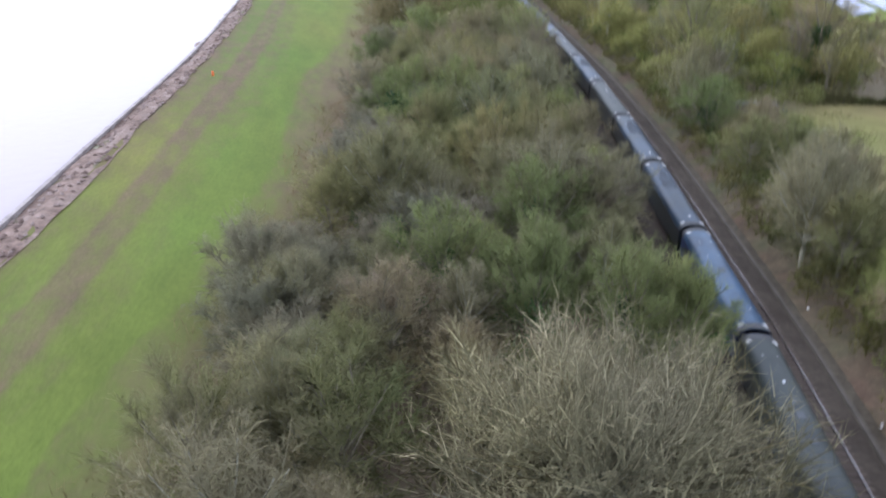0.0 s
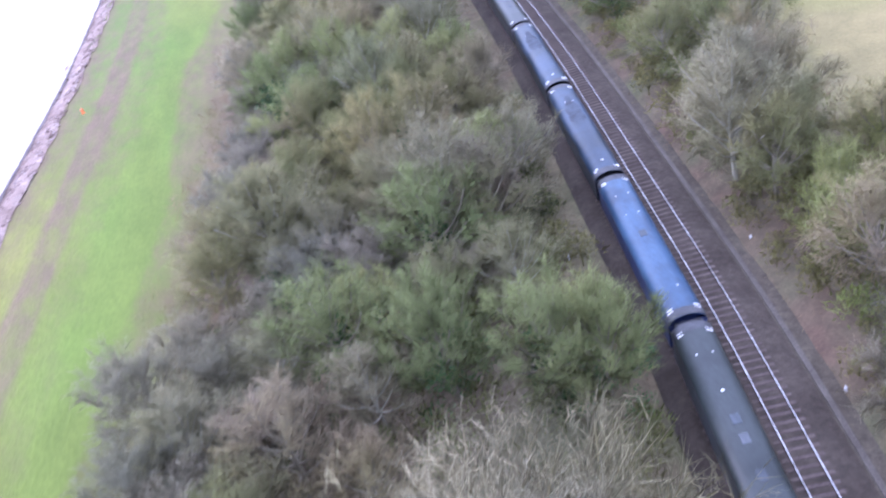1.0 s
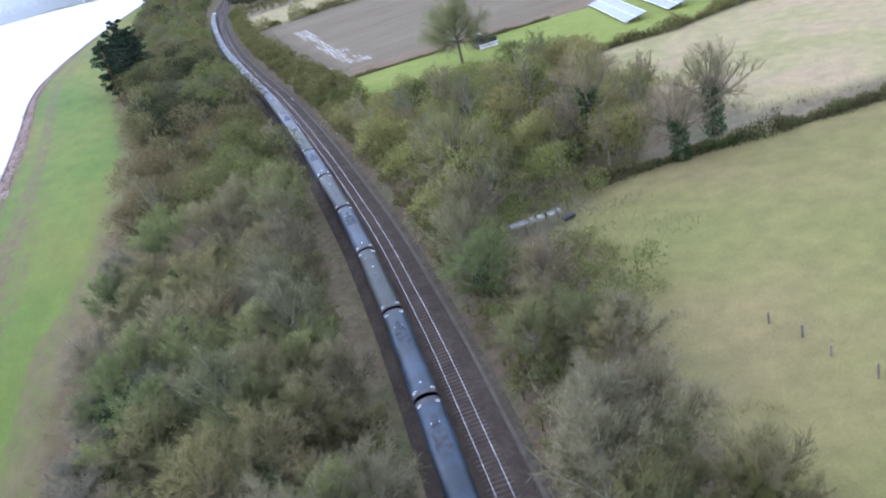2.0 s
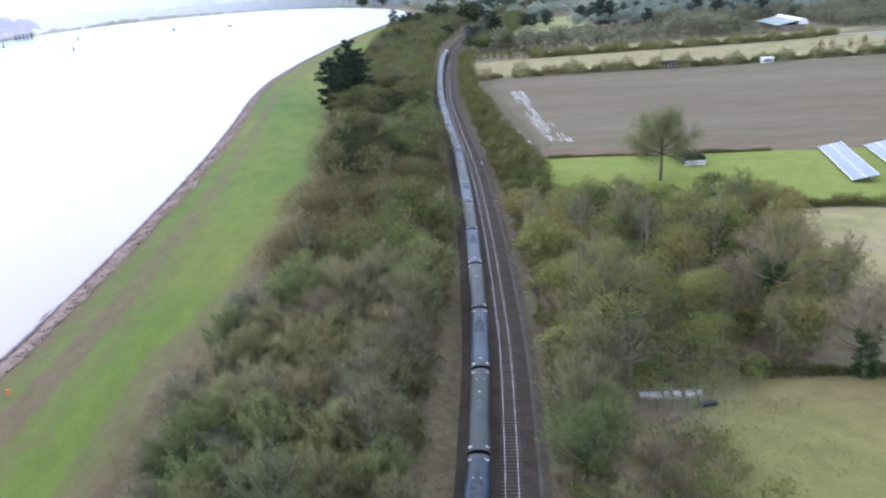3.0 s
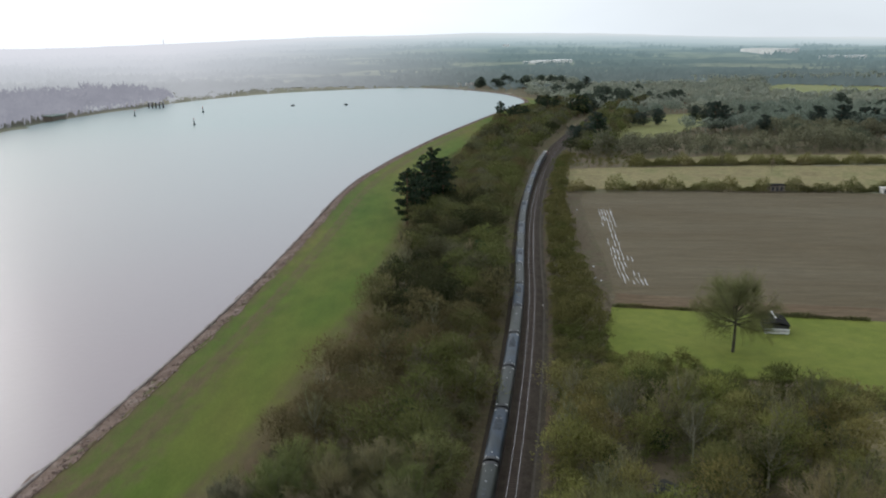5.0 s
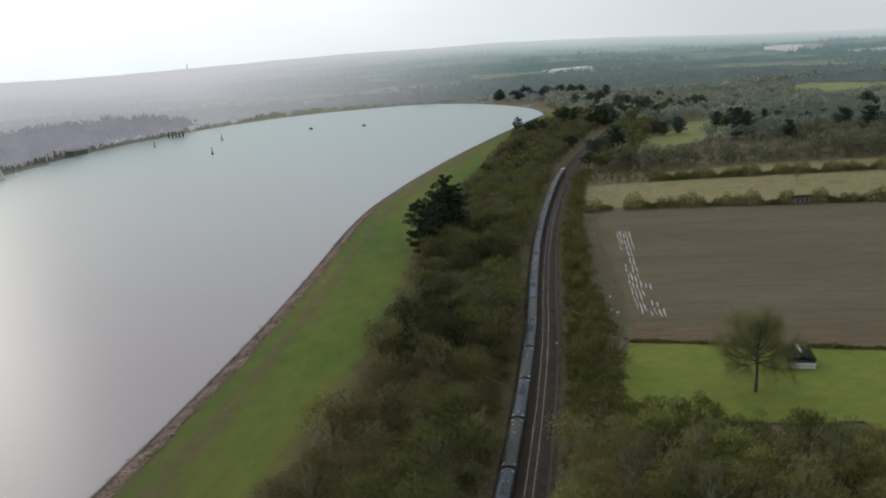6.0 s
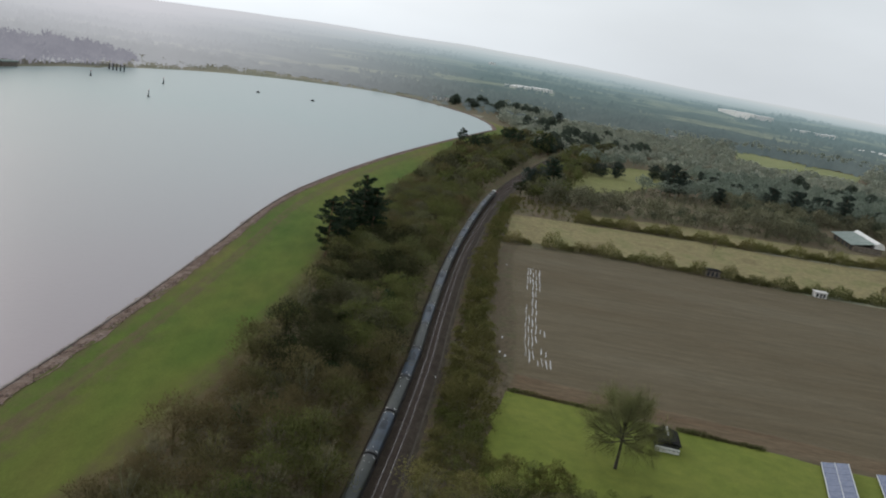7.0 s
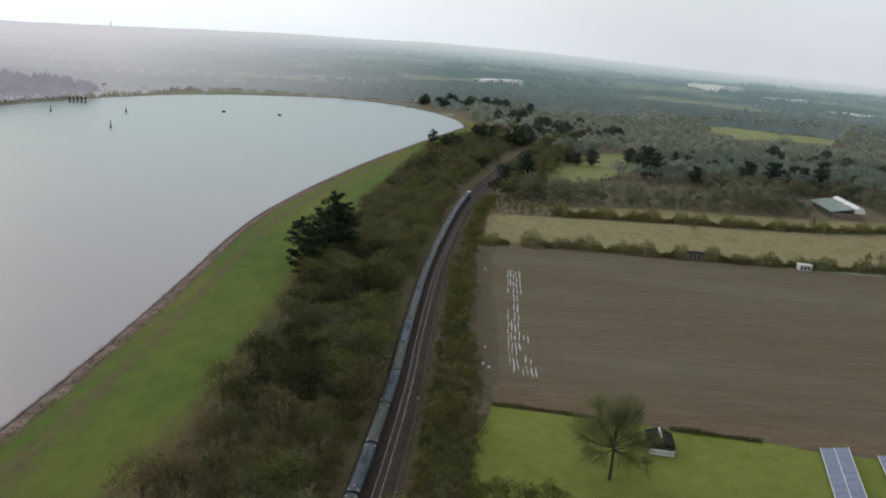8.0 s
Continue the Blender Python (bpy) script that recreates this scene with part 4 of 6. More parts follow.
def train():
    kinds = [rail_car(M["roof_blue"], M["side_blue"], "deep blue rail car with a glossy rounded roof", [(6.4, -0.5), (6.4, 0.5), (3.4, -0.5), (3.4, 0.5), (-6.5, 0.4)]),
             rail_car(M["roof_steel"], M["side_grey"], "steel-blue rail car with a grimy rounded roof", [(5.2, -0.4), (5.2, 0.4), (-7.6, 0.0)]),
             rail_car(M["roof_grey"], M["side_grey"], "grey rail car with a dull rounded roof", [(6.6, -0.5), (6.6, 0.5), (3.2, 0.0)])]
    s = np.concatenate([[0], np.cumsum(np.hypot(*np.diff(track, axis=0).T))])
    at = lambda q: (np.interp(q, s, track[:, 0]), np.interp(q, s, track[:, 1]))
    s_joint = np.interp(-0.8, track[:, 1], s)                 # one gap between cars lies here
    order = {-7: 1, -8: 0, -9: 2, -10: 0, -11: 2, -12: 0}
    used = set()
    for k in range(-15, 16):
        q = s_joint + 20.1 * k + 10.05
        (x0, y0), (x1, y1) = at(q - 7), at(q + 7)
        m = pose((x0 + x1) / 2, (y0 + y1) / 2, 0.0, 0, 0, math.degrees(math.atan2(y1 - y0, x1 - x0)) - 90)
        i = order.get(k, (1, 2)[k % 2])
        if i in used:
            copy_thing(kinds[i], m)
        else:
            kinds[i].matrix_basis = m
            used.add(i)
    q = s_joint + 20.1 * 16 + 10
    (x0, y0), (x1, y1) = at(q - 7), at(q + 7)
    loco = thing("locomotive", "dark locomotive with a red and white front", "locomotive", pose((x0 + x1) / 2, (y0 + y1) / 2, 0, 0, 0, math.degrees(math.atan2(y1 - y0, x1 - x0)) - 90))
    part("body", box(bmesh.new(), -1.33, 1.33, -9.6, 7.4, 1.1, 3.4, 0.2), M["side_grey"], loco)
    part("cab", box(bmesh.new(), -1.3, 1.3, 7.4, 9.2, 1.1, 3.5, 0.35), M["red"], loco, "red cab front")
    part("roof", box(bmesh.new(), -1.1, 1.1, 5.6, 8.4, 3.35, 3.75, 0.12), M["white_paint"], loco, "white cab roof")
    part("roof", box(bmesh.new(), -1.0, 1.0, -9.2, 5.4, 3.35, 3.8, 0.15), M["roof_grey"], loco)
    for s_ in (-1, 1):
        bogie = part("bogie", box(bmesh.new(), -1.1, 1.1, s_ * 6 - 1.8, s_ * 6 + 1.8, 0.35, 1.1, 0.05), M["dark_metal"], loco)
        for o in (-1.3, 1.3):
            wheel_set(bogie, s_ * 6 + o)


train()


# ---- trees ----
def tubes(starts, ends, bend, r0, r1, sides, rings=4):
    """Tapered, bent branches as one array of corners and quads split in triangles."""
    n = len(starts)
    u = np.linspace(0, 1, rings)[None, :, None]
    mid = (starts + ends) / 2 + bend
    c = (1 - u) ** 2 * starts[:, None] + 2 * u * (1 - u) * mid[:, None] + u * u * ends[:, None]
    d = (ends - starts) / (np.linalg.norm(ends - starts, axis=1)[:, None] + 1e-6)
    ref = np.where(np.abs(d[:, 2:3]) > 0.8, np.array([[1.0, 0, 0]]), np.array([[0, 0, 1.0]]))
    e1 = np.cross(d, ref)
    e1 /= np.linalg.norm(e1, axis=1)[:, None]
    e2 = np.cross(d, e1)
    ang = np.arange(sides) * 2 * np.pi / sides
    rad = (np.asarray(r0)[:, None] * (1 - u[..., 0]) + np.asarray(r1)[:, None] * u[..., 0])
    v = c[:, :, None, :] + rad[:, :, None, None] * (np.cos(ang)[None, None, :, None] * e1[:, None, None, :] + np.sin(ang)[None, None, :, None] * e2[:, None, None, :])
    i, j, k = np.meshgrid(np.arange(n), np.arange(rings - 1), np.arange(sides), indexing="ij")
    base = i * rings * sides
    a, b = base + j * sides + k, base + j * sides + (k + 1) % sides
    q = np.stack([a, b, b + sides, a + sides], -1).reshape(-1, 4)
    return v.reshape(-1, 3), np.vstack([q[:, [0, 1, 2]], q[:, [0, 2, 3]]]), c


def unit(rng, n):
    d = rng.normal(0, 1, (n, 3))
    return d / np.linalg.norm(d, axis=1)[:, None]


def slivers(rng, base, way, length, width):
    """Thin three-cornered twigs from base points."""
    side = np.cross(way, unit(rng, len(base)))
    side /= np.linalg.norm(side, axis=1)[:, None] + 1e-6
    w = np.asarray(width).reshape(-1, 1) / 2
    v = np.stack([base - side * w, base + side * w, base + way * np.asarray(length).reshape(-1, 1)], 1)
    return v.reshape(-1, 3), np.arange(len(base) * 3).reshape(-1, 3)


def join(pieces):
    V, F, n = [], [], 0
    for v_, f_ in pieces:
        V.append(v_)
        F.append(f_ + n)
        n += len(v_)
    return np.vstack(V), np.vstack(F)


def bare_tree(seed, H, R, limbs, branches, twigs, width, upright=0.5, low=0.18, stout=1.0, droop=0.15, thick=1.0):
    """A leafless tree: trunk and limbs, and a crown of branches and fine twigs."""
    rng = np.random.default_rng(seed)
    cz, rz = H * 0.62, H * 0.38
    top = np.array([[rng.normal(0, 0.25), rng.normal(0, 0.25), H * 0.55]])
    tv, tf, _ = tubes(np.zeros((1, 3)), top, rng.normal(0, 0.2, (1, 3)) * [1, 1, 0], [H * 0.015 * stout], [H * 0.008 * stout], 6, 4)
    az = np.arange(limbs) * 2.4 + rng.uniform(0, 6)
    el = np.linspace(droop, 1.35, limbs) + rng.normal(0, 0.08, limbs)
    reach = rng.uniform(0.72, 1.05, limbs)
    ends = np.stack([np.cos(az) * np.cos(el) * R * reach, np.sin(az) * np.cos(el) * R * reach, cz + np.sin(el) * rz * reach - 0.12 * H * np.cos(el)], 1)
    z0 = np.interp(el, [0, 1.4], [low, 0.5]) * H
    starts = np.stack([top[0, 0] * z0 / (H * 0.55), top[0, 1] * z0 / (H * 0.55), z0], 1)
    inner = starts + (ends - starts) * 0.78
    lv, lf, lc = tubes(starts, inner, np.array([0, 0, -0.05 * H]) + rng.normal(0, 0.25, (limbs, 3)), np.full(limbs, H * 0.0065 * stout), np.full(limbs, H * 0.0025 * stout), 5, 5)
    nb = limbs * branches
    li = np.repeat(np.arange(limbs), branches)
    u = rng.uniform(0.25, 1.0, nb)
    bs = starts[li] + (inner[li] - starts[li]) * u[:, None]
    lo = np.clip((u * 4).astype(int), 0, 3)
    w = (u * 4 - lo)[:, None]
    bs = lc[li, lo] * (1 - w) + lc[li, lo + 1] * w
    out = (bs - [0, 0, H * 0.42])
    out /= np.linalg.norm(out, axis=1)[:, None] + 1e-6
    bd = out * 0.8 + unit(rng, nb) * 0.65 + np.array([0, 0, upright])
    bd /= np.linalg.norm(bd, axis=1)[:, None]
    bl = rng.uniform(0.2, 0.42, nb) * R * (1.15 - 0.35 * u)
    be = bs + bd * bl[:, None]
    bv, bf, bc = tubes(bs, be, np.zeros((nb, 3)), np.full(nb, H * 0.0024 * thick), np.full(nb, H * 0.001 * thick), 3, 2)
    nt = nb * twigs
    bi = np.repeat(np.arange(nb), twigs)
    u = rng.uniform(0.1, 1.0, nt)
    base = bs[bi] + (be[bi] - bs[bi]) * u[:, None]
    td = bd[bi] * 0.7 + unit(rng, nt) * 0.75 + np.array([0, 0, upright * 0.9])
    td /= np.linalg.norm(td, axis=1)[:, None]
    tl = rng.uniform(0.09, 0.21, nt) * R * 1.1
    p1 = slivers(rng, base, td, tl, np.full(nt, width))
    sd = td * 0.8 + unit(rng, nt) * 0.7
    sd /= np.linalg.norm(sd, axis=1)[:, None]
    p2 = slivers(rng, base + td * (tl * 0.4)[:, None], sd, tl * 0.7, np.full(nt, width * 0.75))
    sd = td * 0.7 + unit(rng, nt) * 0.8
    sd /= np.linalg.norm(sd, axis=1)[:, None]
    p3 = slivers(rng, base + td * (tl * 0.65)[:, None], sd, tl * 0.6, np.full(nt, width * 0.7))
    return join([(tv, tf), (lv, lf)]), join([(bv, bf), p1, p2, p3])


def round_tree(seed, H, R, lobes, n, size, wide=0.22):
    """A leafless tree seen from afar: a stem, a few limbs and rounded lobes of fine twigs."""
    rng = np.random.default_rng(seed)
    az = np.arange(lobes) * 2.4
    out = np.sqrt(np.linspace(0.02, 1, lobes)) * R * 0.66
    c = np.stack([np.cos(az) * out, np.sin(az) * out, H * 0.68 - 0.62 * H * (out / R) ** 2 + rng.normal(0, 0.05 * H, lobes)], 1)
    r = R * rng.uniform(0.4, 0.58, lobes)
    k = min(lobes, 6)
    sv, sf, _ = tubes(np.zeros((1, 3)), np.array([[0, 0, H * 0.5]]), np.zeros((1, 3)), [H * 0.018], [H * 0.012], 4, 2)
    lv, lf, _ = tubes(np.tile([[0.0, 0, H * 0.3]], (k, 1)), c[:k], np.zeros((k, 3)), np.full(k, H * 0.008), np.full(k, H * 0.003), 3, 2)
    i = rng.integers(0, lobes, n)
    d = unit(rng, n)
    d[:, 2] = np.where(rng.random(n) < 0.75, np.abs(d[:, 2]), d[:, 2])
    p = c[i] + d * (r[i] * rng.uniform(0.55, 1.0, n))[:, None] * [1, 1, 0.85]
    w = d * 0.7 + unit(rng, n) * 0.6 + [0, 0, 0.35]
    w /= np.linalg.norm(w, axis=1)[:, None]
    tv, tf = slivers(rng, p, w, rng.uniform(0.6, 1.2, n) * size, np.full(n, size * wide))
    tn = d * 0.8 + (p - [0, 0, H * 0.4]) / R * 0.5 + [0, 0, 0.3] + rng.normal(0, 0.12, (n, 3))
    tn = np.repeat(tn / np.linalg.norm(tn, axis=1)[:, None], 3, 0)
    tf = turned_out(tv, tf, tn)
    wood_v, wood_f = join([(sv, sf), (lv, lf)])
    wn = wood_v * [1, 1, 0] + 1e-3
    wn = wn / np.linalg.norm(wn, axis=1)[:, None]
    v_, f_ = join([(wood_v, wood_f), (tv, tf)])
    return v_, f_, np.vstack([wn, tn])


def leaf_cloud(rng, centre, radius, n, size):
    """Leaves or needle tufts scattered through an uneven ball."""
    d = unit(rng, n)
    r = rng.uniform(0.35, 1.0, n) ** 0.6
    p = np.asarray(centre) + d * r[:, None] * np.asarray(radius)
    w = unit(rng, n) + np.array([0, 0, 0.25])
    w /= np.linalg.norm(w, axis=1)[:, None]
    return slivers(rng, p, w, rng.uniform(0.6, 1.3, n) * size, np.full(n, size * 0.75))


def pine_tree(seed, H, R, tufts, size):
    """An old pine: a tall stem, spreading boughs and flat dark tufts with gaps between."""
    rng = np.random.default_rng(seed)
    top = np.array([[rng.normal(0, 0.5), rng.normal(0, 0.5), H * 0.95]])
    tv, tf, tc = tubes(np.zeros((1, 3)), top, rng.normal(0, 0.4, (1, 3)), [H * 0.021], [H * 0.006], 7, 6)
    nb = 26
    u = np.linspace(0.14, 0.98, nb)
    az = np.arange(nb) * 2.4 + rng.normal(0, 0.3, nb)
    start = np.stack([top[0, 0] * u, top[0, 1] * u, H * 0.95 * u], 1)
    ln = R * np.interp(u, [0.14, 0.5, 0.8, 1], [0.8, 1.0, 0.8, 0.4]) * rng.uniform(0.7, 1.15, nb)
    end = start + np.stack([np.cos(az) * ln, np.sin(az) * ln, ln * rng.uniform(0.05, 0.4, nb)], 1)
    bv, bf, _ = tubes(start, end, np.array([0, 0, -0.2]) + rng.normal(0, 0.2, (nb, 3)), np.full(nb, H * 0.006), np.full(nb, H * 0.002), 4, 4)
    clouds = []
    for s, e, l in zip(start, end, ln):
        for w in (0.35, 0.7, 1.0):
            c = s + (e - s) * w + rng.normal(0, 0.35, 3)
            clouds.append(leaf_cloud(rng, c, (l * 0.36, l * 0.36, l * 0.17), tufts, size))
    return join([(tv, tf), (bv, bf)]), join(clouds)


def bush(seed, H, R, stems, twigs, width):
    """A many-stemmed leafless bush."""
    rng = np.random.default_rng(seed)
    az, sp = rng.uniform(0, 6.283, stems), rng.uniform(0.1, 1.0, stems)
    ends = np.stack([np.cos(az) * R * sp, np.sin(az) * R * sp, H * np.sqrt(np.maximum(0.08, 1 - 0.75 * sp ** 2)) * rng.uniform(0.75, 1.0, stems)], 1)
    starts = np.stack([np.cos(az) * R * 0.2 * sp, np.sin(az) * R * 0.2 * sp, np.zeros(stems)], 1)
    v1, f1, _ = tubes(starts, ends, rng.normal(0, 0.15, (stems, 3)) + [0, 0, 0.1 * H], np.full(stems, 0.05), np.full(stems, 0.012), 3, 3)
    n = stems * twigs
    i = np.repeat(np.arange(stems), twigs)
    u = rng.uniform(0.25, 1.0, n)
    base = starts[i] + (ends[i] - starts[i]) * u[:, None] + rng.normal(0, 0.1, (n, 3))
    d = unit(rng, n) + np.array([0, 0, 0.7]) + (ends[i] - starts[i]) / H * 0.4
    d /= np.linalg.norm(d, axis=1)[:, None]
    return (v1, f1), slivers(rng, base, d, rng.uniform(0.35, 0.9, n) * H * 0.28, np.full(n, width))


def tree_thing(name, label, category, stem, crown, stem_mat, crown_mat, group="", ivy=None, ivy_mat=None):
    t = thing(name, label, category, group=group)
    part("trunk", mesh_of("trunk", *stem, stem_mat, True), None, t)
    cv, cf = crown
    mid_ = np.array([0, 0, (cv[:, 2].max() + cv[:, 2].min()) * 0.42])
    cn = cv - mid_
    cn = cn / (np.linalg.norm(cn, axis=1)[:, None] + 1e-6)
    part("crown", round_shaded(mesh_of("crown", cv, turned_out(cv, cf, cn), crown_mat, True), cv, mid_), None, t)
    if ivy is not None:
        part("ivy", mesh_of("ivy", *ivy, ivy_mat or M["ivy"]), None, t, "dark green ivy leaves")
    return t


def ivy_on(seed, H, R):
    rng = np.random.default_rng(seed)
    return join([leaf_cloud(rng, (rng.normal(0, R * 0.12), rng.normal(0, R * 0.12), H * h), (R * 0.22, R * 0.22, H * 0.1), 170, 0.28) for h in (0.12, 0.25, 0.38, 0.5)])


def copies(proto, spots, scale=(0.8, 1.2), sink=0.15):
    """Stand the first thing and copies of it on the given spots."""
    z = ground_z(spots[:, 0], spots[:, 1]) - sink
    for i, (x, y) in enumerate(spots):
        m = pose(x, y, z[i], 0, 0, RNG.uniform(0, 360))
        s = RNG.uniform(*scale)
        if i == 0:
            ob = proto
            ob.matrix_basis = m
        else:
            ob = copy_thing(proto, m)
        ob.scale = (s, s, s * RNG.uniform(0.9, 1.1))


def scattered(x0, x1, y0, y1, gap, inside, jitter=0.42):
    xs, ys = np.meshgrid(np.arange(x0, x1, gap), np.arange(y0, y1, gap))
    xs = xs + (np.arange(xs.shape[0]) % 2)[:, None] * gap / 2
    p = np.stack([xs.ravel(), ys.ravel()], 1) + RNG.uniform(-jitter, jitter, (xs.size, 2)) * gap
    return p[inside(p[:, 0], p[:, 1])]


def bank_edge(y):
    s = near[near[:, 1] < 760]
    o = np.argsort(s[:, 1])
    return np.interp(y, s[o, 1], s[o, 0]) + np.interp(y, BANK_Y, BANK_W)


def left_wood(x, y, back=0.0):
    """Between the grass bank and the railway, standing back from the bank by so much."""
    return (x > bank_edge(y) + 1.0 + back) & (x < track_x(y) - 5.8) & ~trodden(x, y)


RIGHT_Y = [-330, -230, -175, -150, -135, -118, -100, -84, -78, -60, -45, -30, -20, -5, 4, 12, 50, 100, 200, 225, 240, 300, 330]
RIGHT_X = [20, 14, 7, 0, 1, 4, 6, 6, 34, 50, 50, 50, 55, 60, 50, 11, 12, 8, 7, 8, 10, 11, 16]


def right_wood(x, y):
    in_pond = (np.hypot(x - 17, y + 40) < 7) | (np.hypot(x - 30, y + 50) < 5)
    return (x > track_x(y) + 10.9) & (x < np.interp(y, RIGHT_Y, RIGHT_X)) & ~in_pond & ~((x > 3) & (x < 18.5) & (y > -108) & (y < -82.5))


def right_scrub(x, y):
    return (x > track_x(y) + 10.2) & (x < np.interp(y, RIGHT_Y, RIGHT_X) + 1.5)


def trodden(x, y, inner=0.0):
    """The bare strip beside the train's track."""
    return (x > track_x(y) - 6.7) & (x < track_x(y) - inner) & (y > -114) & (y < -52)


def thin(p, keep, r):
    """Leave out spots that stand too near the hand-placed ones."""
    ok = np.ones(len(p), bool)
    for k in keep:
        ok &= np.hypot(p[:, 0] - k[0], p[:, 1] - k[1]) > r
    return p[ok]


RNG = np.random.default_rng(11)
KINDS = [("bare_tree", "leafless grey-brown tree with a fine twiggy crown", M["bark"], M["twig"], 12.0, 5.2, False),
         ("bare_tree", "leafless olive-brown tree with dense upright twigs", M["bark"], M["twig"], 10.5, 4.8, False),
         ("bare_tree", "leafless tree with pale grey twigs", M["bark_pale"], M["twig_willow"], 13.0, 5.4, False),
         ("bare_tree", "leafless tree with mossy green twigs and ivy on its stem", M["bark"], M["twig_moss"], 12.0, 5.2, True),
         ("bare_tree", "leafless purplish-grey tree with fine twigs", M["bark"], M["twig_grey"], 9.5, 4.8, False)]
near_kinds = []
for i, (nm, lab, bk, tw, H, R, iv) in enumerate(KINDS):
    stem, crown = bare_tree(20 + i, H, R * 1.15, 17, 11, 13, 0.058, 0.34, 0.18, 1.25, 0.05)
    near_kinds.append(tree_thing(nm, lab, "tree", stem, crown, bk, tw, "trees of the wood", ivy_on(i, H, R) if iv else None))

# trees that stand out, each at its own place: kind, x, y
MARKED = [(1, -38, -149), (3, -33, -160), (2, -32, -150), (4, -53, -155), (4, -59, -163), (4, -52, -142), (4, -62, -150), (1, -5, -133), (2, -9.8, -143.2), (2, -7.0, -139.0)]
keep = [(x, y) for _, x, y in MARKED] + [(-39.5, -156.5), (-29.5, -161)]
left_near = thin(thin(scattered(-90, -10, -206, -45, 5.3, lambda x, y: left_wood(x, y, 3.0)), keep, 3.2), [(-40.5, -178.0)], 12.5)
left_near = thin(left_near, [(-39.5, -160.0), (-31.0, -163.0), (-35.0, -167.0), (-38.5, -153.5)], 5.5)
right_near = thin(thin(scattered(-34, 30, -215, -84, 5.9, right_wood), keep, 3.4), [(-8, -155)], 5.5)
both = np.vstack([left_near, right_near])
pick = np.array([int(np.clip((noise.noise(Vector((x * 0.045, y * 0.045, 0.0))) + RNG.normal(0, 0.25)) * 4 + 2.2, 0, 4)) for x, y in both])
pick = np.where((both[:, 0] < bank_edge(both[:, 1]) + 9) & (RNG.random(len(both)) < 0.6), 4, pick)
for k in range(5):
    spots = np.vstack([np.array([(x, y) for kk, x, y in MARKED if kk == k]).reshape(-1, 2), both[pick == k]])
    copies(near_kinds[k], spots, (0.68, 1.15))
stem, crown = bare_tree(55, 11.6, 13.6, 46, 18, 9, 0.06, 0.5, 0.1, 1.3, 0.1, 2.2)
copies(tree_thing("coppiced_tree", "broad domed tree with pale radiating twigs", "tree", stem, crown, M["bark_pale"], M["twig_pale"]), np.array([(-40.5, -178.0)]), (1.0, 1.0))
stem, crown = bare_tree(56, 13.0, 6.8, 22, 13, 12, 0.07, 0.75, 0.1, 1.2, 0.15, 1.5)
fresh = join([leaf_cloud(np.random.default_rng(77 + k), (3.3 * math.cos(k * 2.4) * (0.5 + 0.5 * (k % 2)), 3.3 * math.sin(k * 2.4) * (0.5 + 0.5 * (k % 2)), 1.4 + 0.5 * k), (1.5, 1.5, 1.3), 150, 0.25) for k in range(11)])
copies(tree_thing("mossy_tree", "leafless mossy olive tree with bright ivy below", "tree", stem, crown, M["bark"], M["twig_moss"], "", fresh, M["ivy_fresh"]), np.array([(-39.5, -156.5), (-29.5, -161.0)]), (0.85, 0.95))

# a catkin bush, pale willows and ivy-clad trees by the meadow
stem, crown = bush(61, 6.0, 4.0, 70, 60, 0.07)
copies(tree_thing("catkin_bush", "large yellow-green catkin bush beside the railway", "bush", stem, crown, M["bark"], M["catkin"]), np.array([(-8.5, -155.5), (-5.5, -151.5), (0.5, -148.5)]), (0.95, 1.15))
stem, crown = bare_tree(71, 15, 8.0, 16, 9, 11, 0.06, 0.3, 0.3, 2.2)
rng = np.random.default_rng(5)
ivy = join([leaf_cloud(rng, (0, 0, z), (1.7, 1.7, 1.3), 420, 0.32) for z in (1.0, 2.6, 4.2, 5.8, 7.2)] + [leaf_cloud(rng, (1.6, 0, 7.4), (1.0, 1.0, 1.0), 120, 0.3), leaf_cloud(rng, (-1.4, 0.6, 7.0), (0.9, 0.9, 0.9), 120, 0.3)])
copies(tree_thing("ivy_tree", "leafless tree thickly clad in dark ivy at the hedge", "tree", stem, crown, M["bark"], M["twig"], "", ivy), np.array([(38.0, -84.0), (48.0, -79.0), (6.5, -71.0), (34.0, -64.0)]), (1.0, 1.2))
stem, crown = bush(62, 4.2, 2.6, 40, 36, 0.06)
holly = leaf_cloud(np.random.default_rng(3), (0, 0, 2.2), (2.2, 2.2, 2.0), 900, 0.3)
# last eight bushes, from (18, -28), are added to stand for shaded hollows
copies(tree_thing("evergreen_bush", "dark evergreen bush among bare trees", "bush", (stem[0], stem[1]), holly, M["bark"], M["ivy"], "evergreen bushes"),
       np.array([(-51, -140), (-53, -131), (-38, -95), (-33, -91), (-43, -97), (-42, -60), (-28, -20), (-36, 30), (-22, 66), (-40, -186), (-34, 96), (-20, 120), (-30, -128), (-38, 8), (-33, 14), (-26, 40), (-40, 52), (-31, 78), (-36, 74), (-28, 110), (-40, 118), (-24, 140), (12, -66), (30, -30), (24, -14), (44, -42), (3, -24), (18, -28), (38, -52), (13, -50), (27, -70), (40, -66), (48, -24), (34, -20), (9, -34)], float), (0.6, 1.5))

